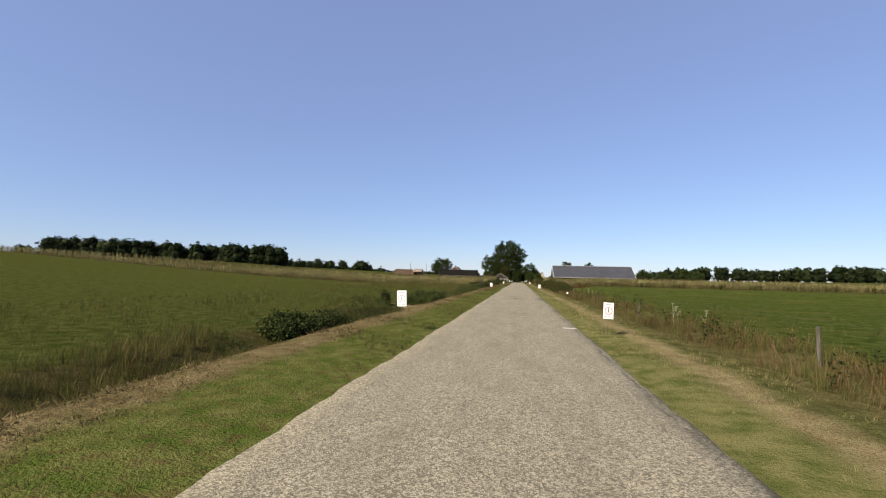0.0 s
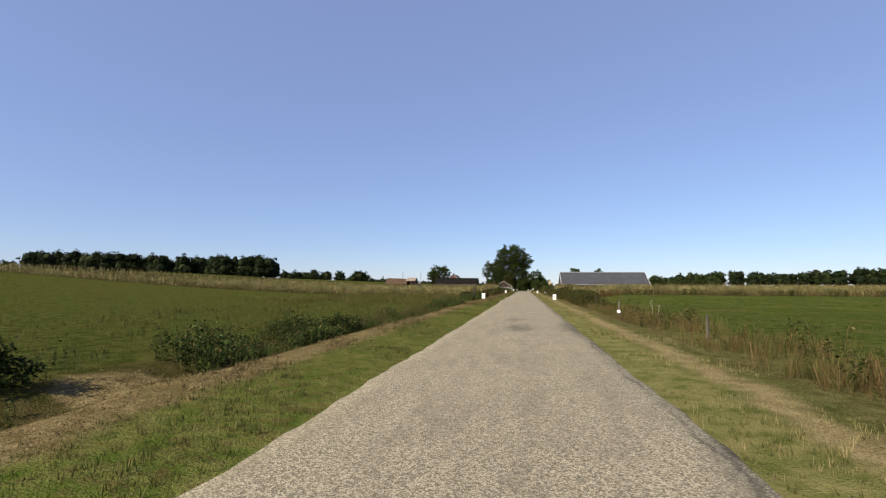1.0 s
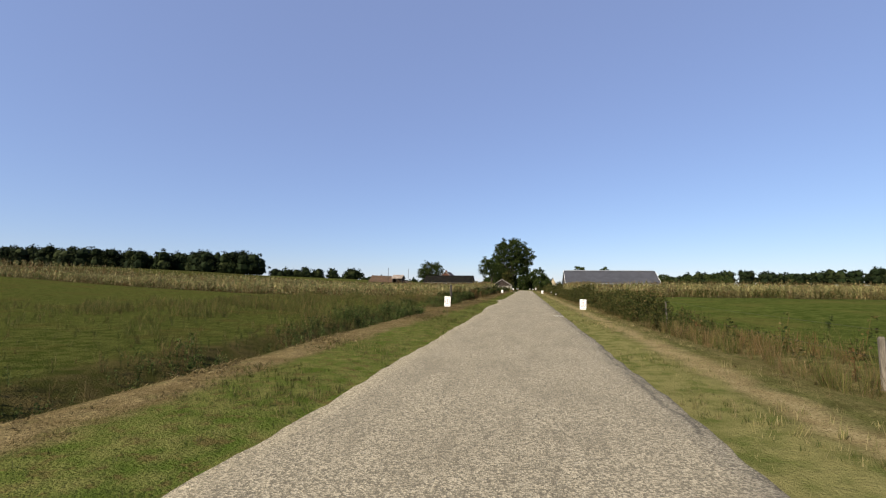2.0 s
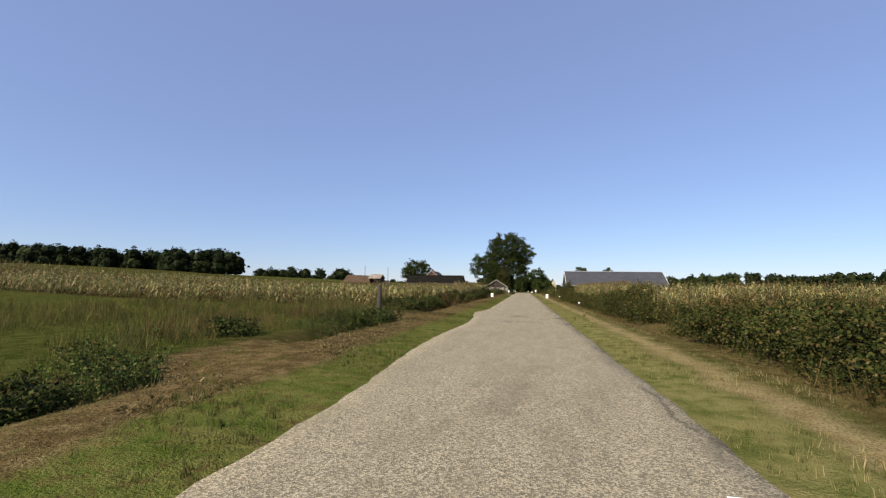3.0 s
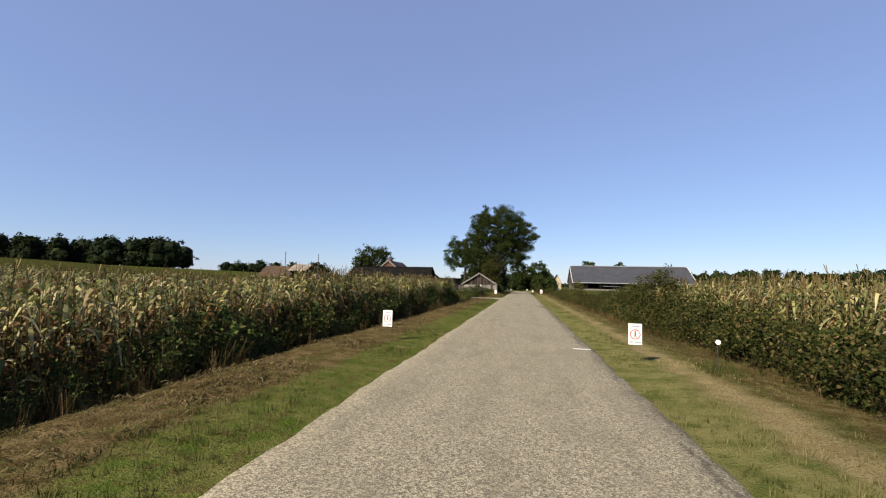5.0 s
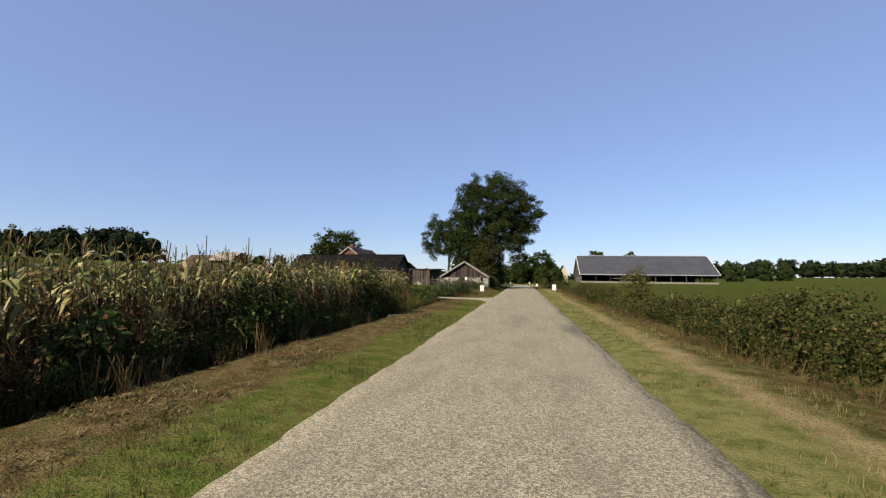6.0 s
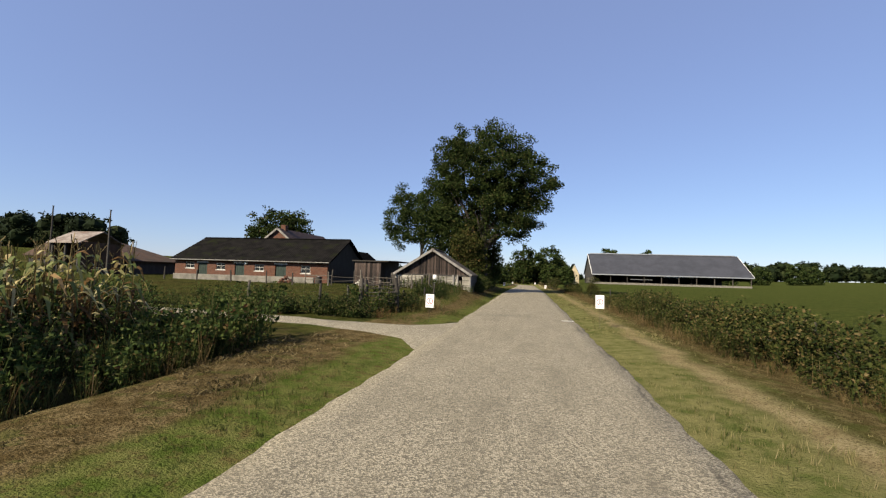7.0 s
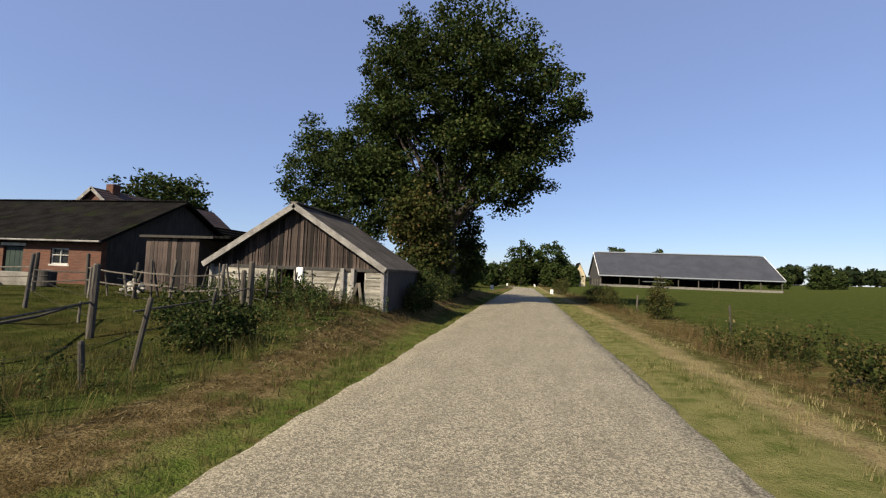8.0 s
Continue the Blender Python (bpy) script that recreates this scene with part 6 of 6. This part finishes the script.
for k, (x, y, lumps, clumps, label) in enumerate((
    (-6.4, 15.2, [((0, 0, 0.38), (0.65, 0.75, 0.5))], 130, "dark low bramble bush at the ditch"),
    (-6.3, 17.3, [((0, -0.6, 0.3), (0.4, 0.4, 0.4)), ((0.1, 0.6, 0.32), (0.5, 0.6, 0.42))], 110, "two dark bramble mounds beside the white sign"),
    (-6.4, 38.4, [((0, 0, 0.36), (0.8, 1.0, 0.45)), ((0.1, -1.3, 0.25), (0.7, 0.8, 0.34))], 140, "dark bramble bush beside the mown strip"),
    (-7.5, 28.2, [((0, 0, 0.2), (0.3, 0.6, 0.26)), ((0.1, -0.2, 0.5), (0.18, 0.25, 0.3))], 30, "ragged upright bush at the end of the ditch weeds"),
    (-6.5, 67.9, [((0, 0, 0.26), (0.7, 1.0, 0.36)), ((0.1, -2.0, 0.24), (0.6, 0.9, 0.32))], 110, "dark bramble mound beside the ditch"),
    (-8.6, 75.7, [((0, 0, 0.18), (0.8, 0.7, 0.3))], 60, "dark bramble mound beside the pasture"),
    (-6.25, 82.9, [((0, 0, 0.42), (0.5, 1.0, 0.5)), ((-0.6, 0.2, 0.4), (0.6, 0.9, 0.45))], 130, "dark weedy thicket round the old gate post"),
    (-7.7, 94.6, [((-1.0, -2.2, 0.38), (1.0, 1.3, 0.5)), ((-0.1, 0, 0.38), (0.9, 1.7, 0.5)), ((0.8, 3.0, 0.38), (0.75, 1.6, 0.48))], 350, "low dark bramble hedge before the maize corner"),
    (-6.9, 108.0, [((0, 0, 0.7), (0.9, 1.4, 0.8))], 120, "leafy bush in front of the maize"),
    (-6.8, 140.0, [((0, 0, 0.9), (0.9, 1.6, 1.0))], 140, "dark leafy bush in front of the maize"),
    (-6.8, 148.2, [((0, 0, 1.2), (0.9, 1.2, 1.35)), ((-0.2, 1.5, 0.8), (0.8, 1.0, 0.8))], 230, "tall dark bush in front of the maize"),
    (6.2, 67.0, [((0, 0, 0.64), (1.1, 2.2, 0.7)), ((0.2, 2.6, 0.64), (1.05, 1.7, 0.7))], 330, "thick leafy bramble hedge at the pasture edge"),
    (6.2, 72.3, [((0, 0, 0.62), (1.05, 1.8, 0.7)), ((0.1, 2.0, 0.64), (1.0, 1.4, 0.72))], 280, "thick leafy bramble hedge at the field entrance"),
    (6.2, 81.0, [((0, 0, 0.2), (0.8, 0.9, 0.28)), ((0.8, 0.6, 0.2), (0.7, 0.6, 0.26))], 90, "low bramble patch beside the field entrance"),
    (6.2, 77.0, [((0, 0, 0.64), (1.0, 1.7, 0.7)), ((0, 1.6, 0.5), (0.9, 0.9, 0.55))], 220, "leafy bramble hedge at the field entrance"),
    (6.2, 87.4, [((0, 0, 0.5), (1.1, 2.0, 0.6)), ((0.6, -1.1, 0.5), (1.6, 0.9, 0.62)), ((2.6, -0.7, 0.45), (1.4, 0.8, 0.55)), ((0.2, 1.4, 1.25), (0.7, 0.8, 0.95)), ((0.1, 1.2, 0.8), (0.9, 1.0, 0.8))], 380, "tall rounded bush in front of the maize"),
    (5.8, 91.5, [((0, 0, 0.75), (0.95, 2.2, 0.85)), ((0, 3.2, 0.6), (0.85, 1.8, 0.7))], 260, "leafy bush at the corner of the maize"),
    (5.8, 98.2, [((0, 0, 0.66), (0.75, 2.0, 0.7))], 150, "low dark hedge below the maize"),
    (5.9, 103.0, [((0, 0, 0.56), (0.75, 3.0, 0.62)), ((0, 5.0, 0.6), (0.75, 3.0, 0.64))], 360, "low dark hedge below the maize"),
    (5.9, 114.0, [((0, 0, 0.58), (0.75, 3.0, 0.64)), ((0.1, 4.6, 0.62), (0.75, 2.6, 0.7))], 360, "low dark hedge below the maize"),
    (6.2, 122.4, [((0, 0, 0.75), (0.85, 2.0, 0.8))], 150, "dark hedge below the maize"),
    (6.2, 127.3, [((0, 0, 1.2), (1.15, 1.35, 1.35)), ((0.2, -1.4, 0.8), (0.9, 1.0, 0.9))], 280, "dark bush at the end of the maize"),
    (6.4, 131.5, [((0, 0, 0.9), (0.95, 2.6, 0.95)), ((0.1, 3.6, 0.85), (0.95, 2.0, 0.95))], 320, "bramble hedge along the meadow"),
    (6.5, 139.6, [((0, 0, 0.72), (0.9, 2.2, 0.8)), ((0.0, 2.6, 0.6), (0.8, 1.5, 0.66))], 240, "thick dark bramble hedge along the meadow"),
    (6.3, 145.6, [((0, 0, 0.58), (0.95, 2.2, 0.62)), ((0.0, 3.2, 0.52), (0.9, 1.8, 0.58))], 240, "bramble hedge along the meadow"),
    (5.9, 152.2, [((0, 0, 0.75), (0.9, 1.4, 0.8)), ((-0.1, 0.1, 1.4), (0.65, 0.75, 0.95)), ((0.4, 1.9, 0.5), (0.9, 1.2, 0.55))], 270, "tall ragged bush with pale leaf tips"),
    (6.4, 160.6, [((0, 0, 0.56), (0.9, 2.2, 0.62)), ((0.0, 3.4, 0.62), (0.95, 1.9, 0.68))], 250, "bramble hedge along the meadow"),
    (6.4, 168.4, [((0, 0, 0.55), (0.9, 2.3, 0.62))], 150, "low bramble hedge along the meadow"),
    (6.4, 173.6, [((0, 0, 0.58), (0.9, 1.9, 0.64)), ((0.1, 2.8, 0.62), (0.85, 1.5, 0.7))], 210, "bramble hedge with reddish leaves along the meadow"),
    (6.5, 181.0, [((0, 0, 0.4), (0.8, 1.6, 0.5))], 120, "low sprawling bramble at the meadow"),
    (6.4, 195.2, [((0, 0, 0.6), (0.6, 0.9, 0.65)), ((0.15, 0.2, 1.4), (0.35, 0.4, 0.7)), ((-0.3, -0.3, 1.1), (0.3, 0.35, 0.6))], 95, "upright bush beside the meadow fence"),
    (5.6, 205.0, [((0, 0, 0.7), (0.9, 2.2, 0.75)), ((0, 3.0, 0.7), (0.9, 1.8, 0.75))], 220, "dark clipped bush beside the road"),
    (4.7, 233.0, [((0, 0, 0.95), (1.1, 2.6, 1.05)), ((0.6, 1.5, 1.1), (0.9, 1.6, 1.1))], 220, "dark roadside bush beyond the meadow"),
    (-6.6, 167.9, [((0, 0, 0.34), (1.0, 0.6, 0.44)), ((-1.2, 0.2, 0.3), (0.8, 0.6, 0.4))], 150, "low bush at the lane corner"),
    (-5.6, 180.4, [((0, 0, 0.35), (0.7, 0.9, 0.4))], 90, "dark bush grown through the fence"),
    (-6.0, 184.4, [((0, 0, 0.2), (0.8, 0.6, 0.3))], 60, "low leafy bush before the shed"),
    (-5.6, 196.0, [((0, 0, 0.8), (1.3, 1.5, 1.0)), ((-1.6, 0.8, 0.9), (1.2, 1.3, 1.1))], 210, "dark shaded thicket behind the shed"),
    (-6.1, 170.9, [((0, 0, 0.5), (0.7, 0.5, 0.6)), ((0.8, 0.9, 0.45), (0.5, 0.8, 0.5))], 75, "loose weedy bush grown through the gate"),
    (-4.0, 195.4, [((0, 0, 0.55), (0.6, 2.0, 0.7)), ((0.1, 3.0, 0.6), (0.6, 1.8, 0.8))], 180, "dark shaded bush at the foot of the oak"),
    (-9.5, 167.6, [((0, 0, 0.25), (0.9, 0.45, 0.34))], 70, "low dark bush at the farm lane"),
    # bush added to darken the shed's side below the eave
    (-3.75, 188.9, [((0, 0, 0.45), (0.3, 1.0, 0.6)), ((-0.1, 1.9, 0.7), (0.4, 1.1, 0.9))], 170, "tall dark bush added to darken the shed wall"),
    (-6.9, 181.6, [((0, 0, 0.35), (0.7, 0.8, 0.45)), ((0.6, 1.1, 0.2), (0.5, 0.7, 0.3))], 110, "dark nettle thicket around the paddock posts"),
)):
    # lit leaf copy at +x, the darker one at -x where foliage is shaded
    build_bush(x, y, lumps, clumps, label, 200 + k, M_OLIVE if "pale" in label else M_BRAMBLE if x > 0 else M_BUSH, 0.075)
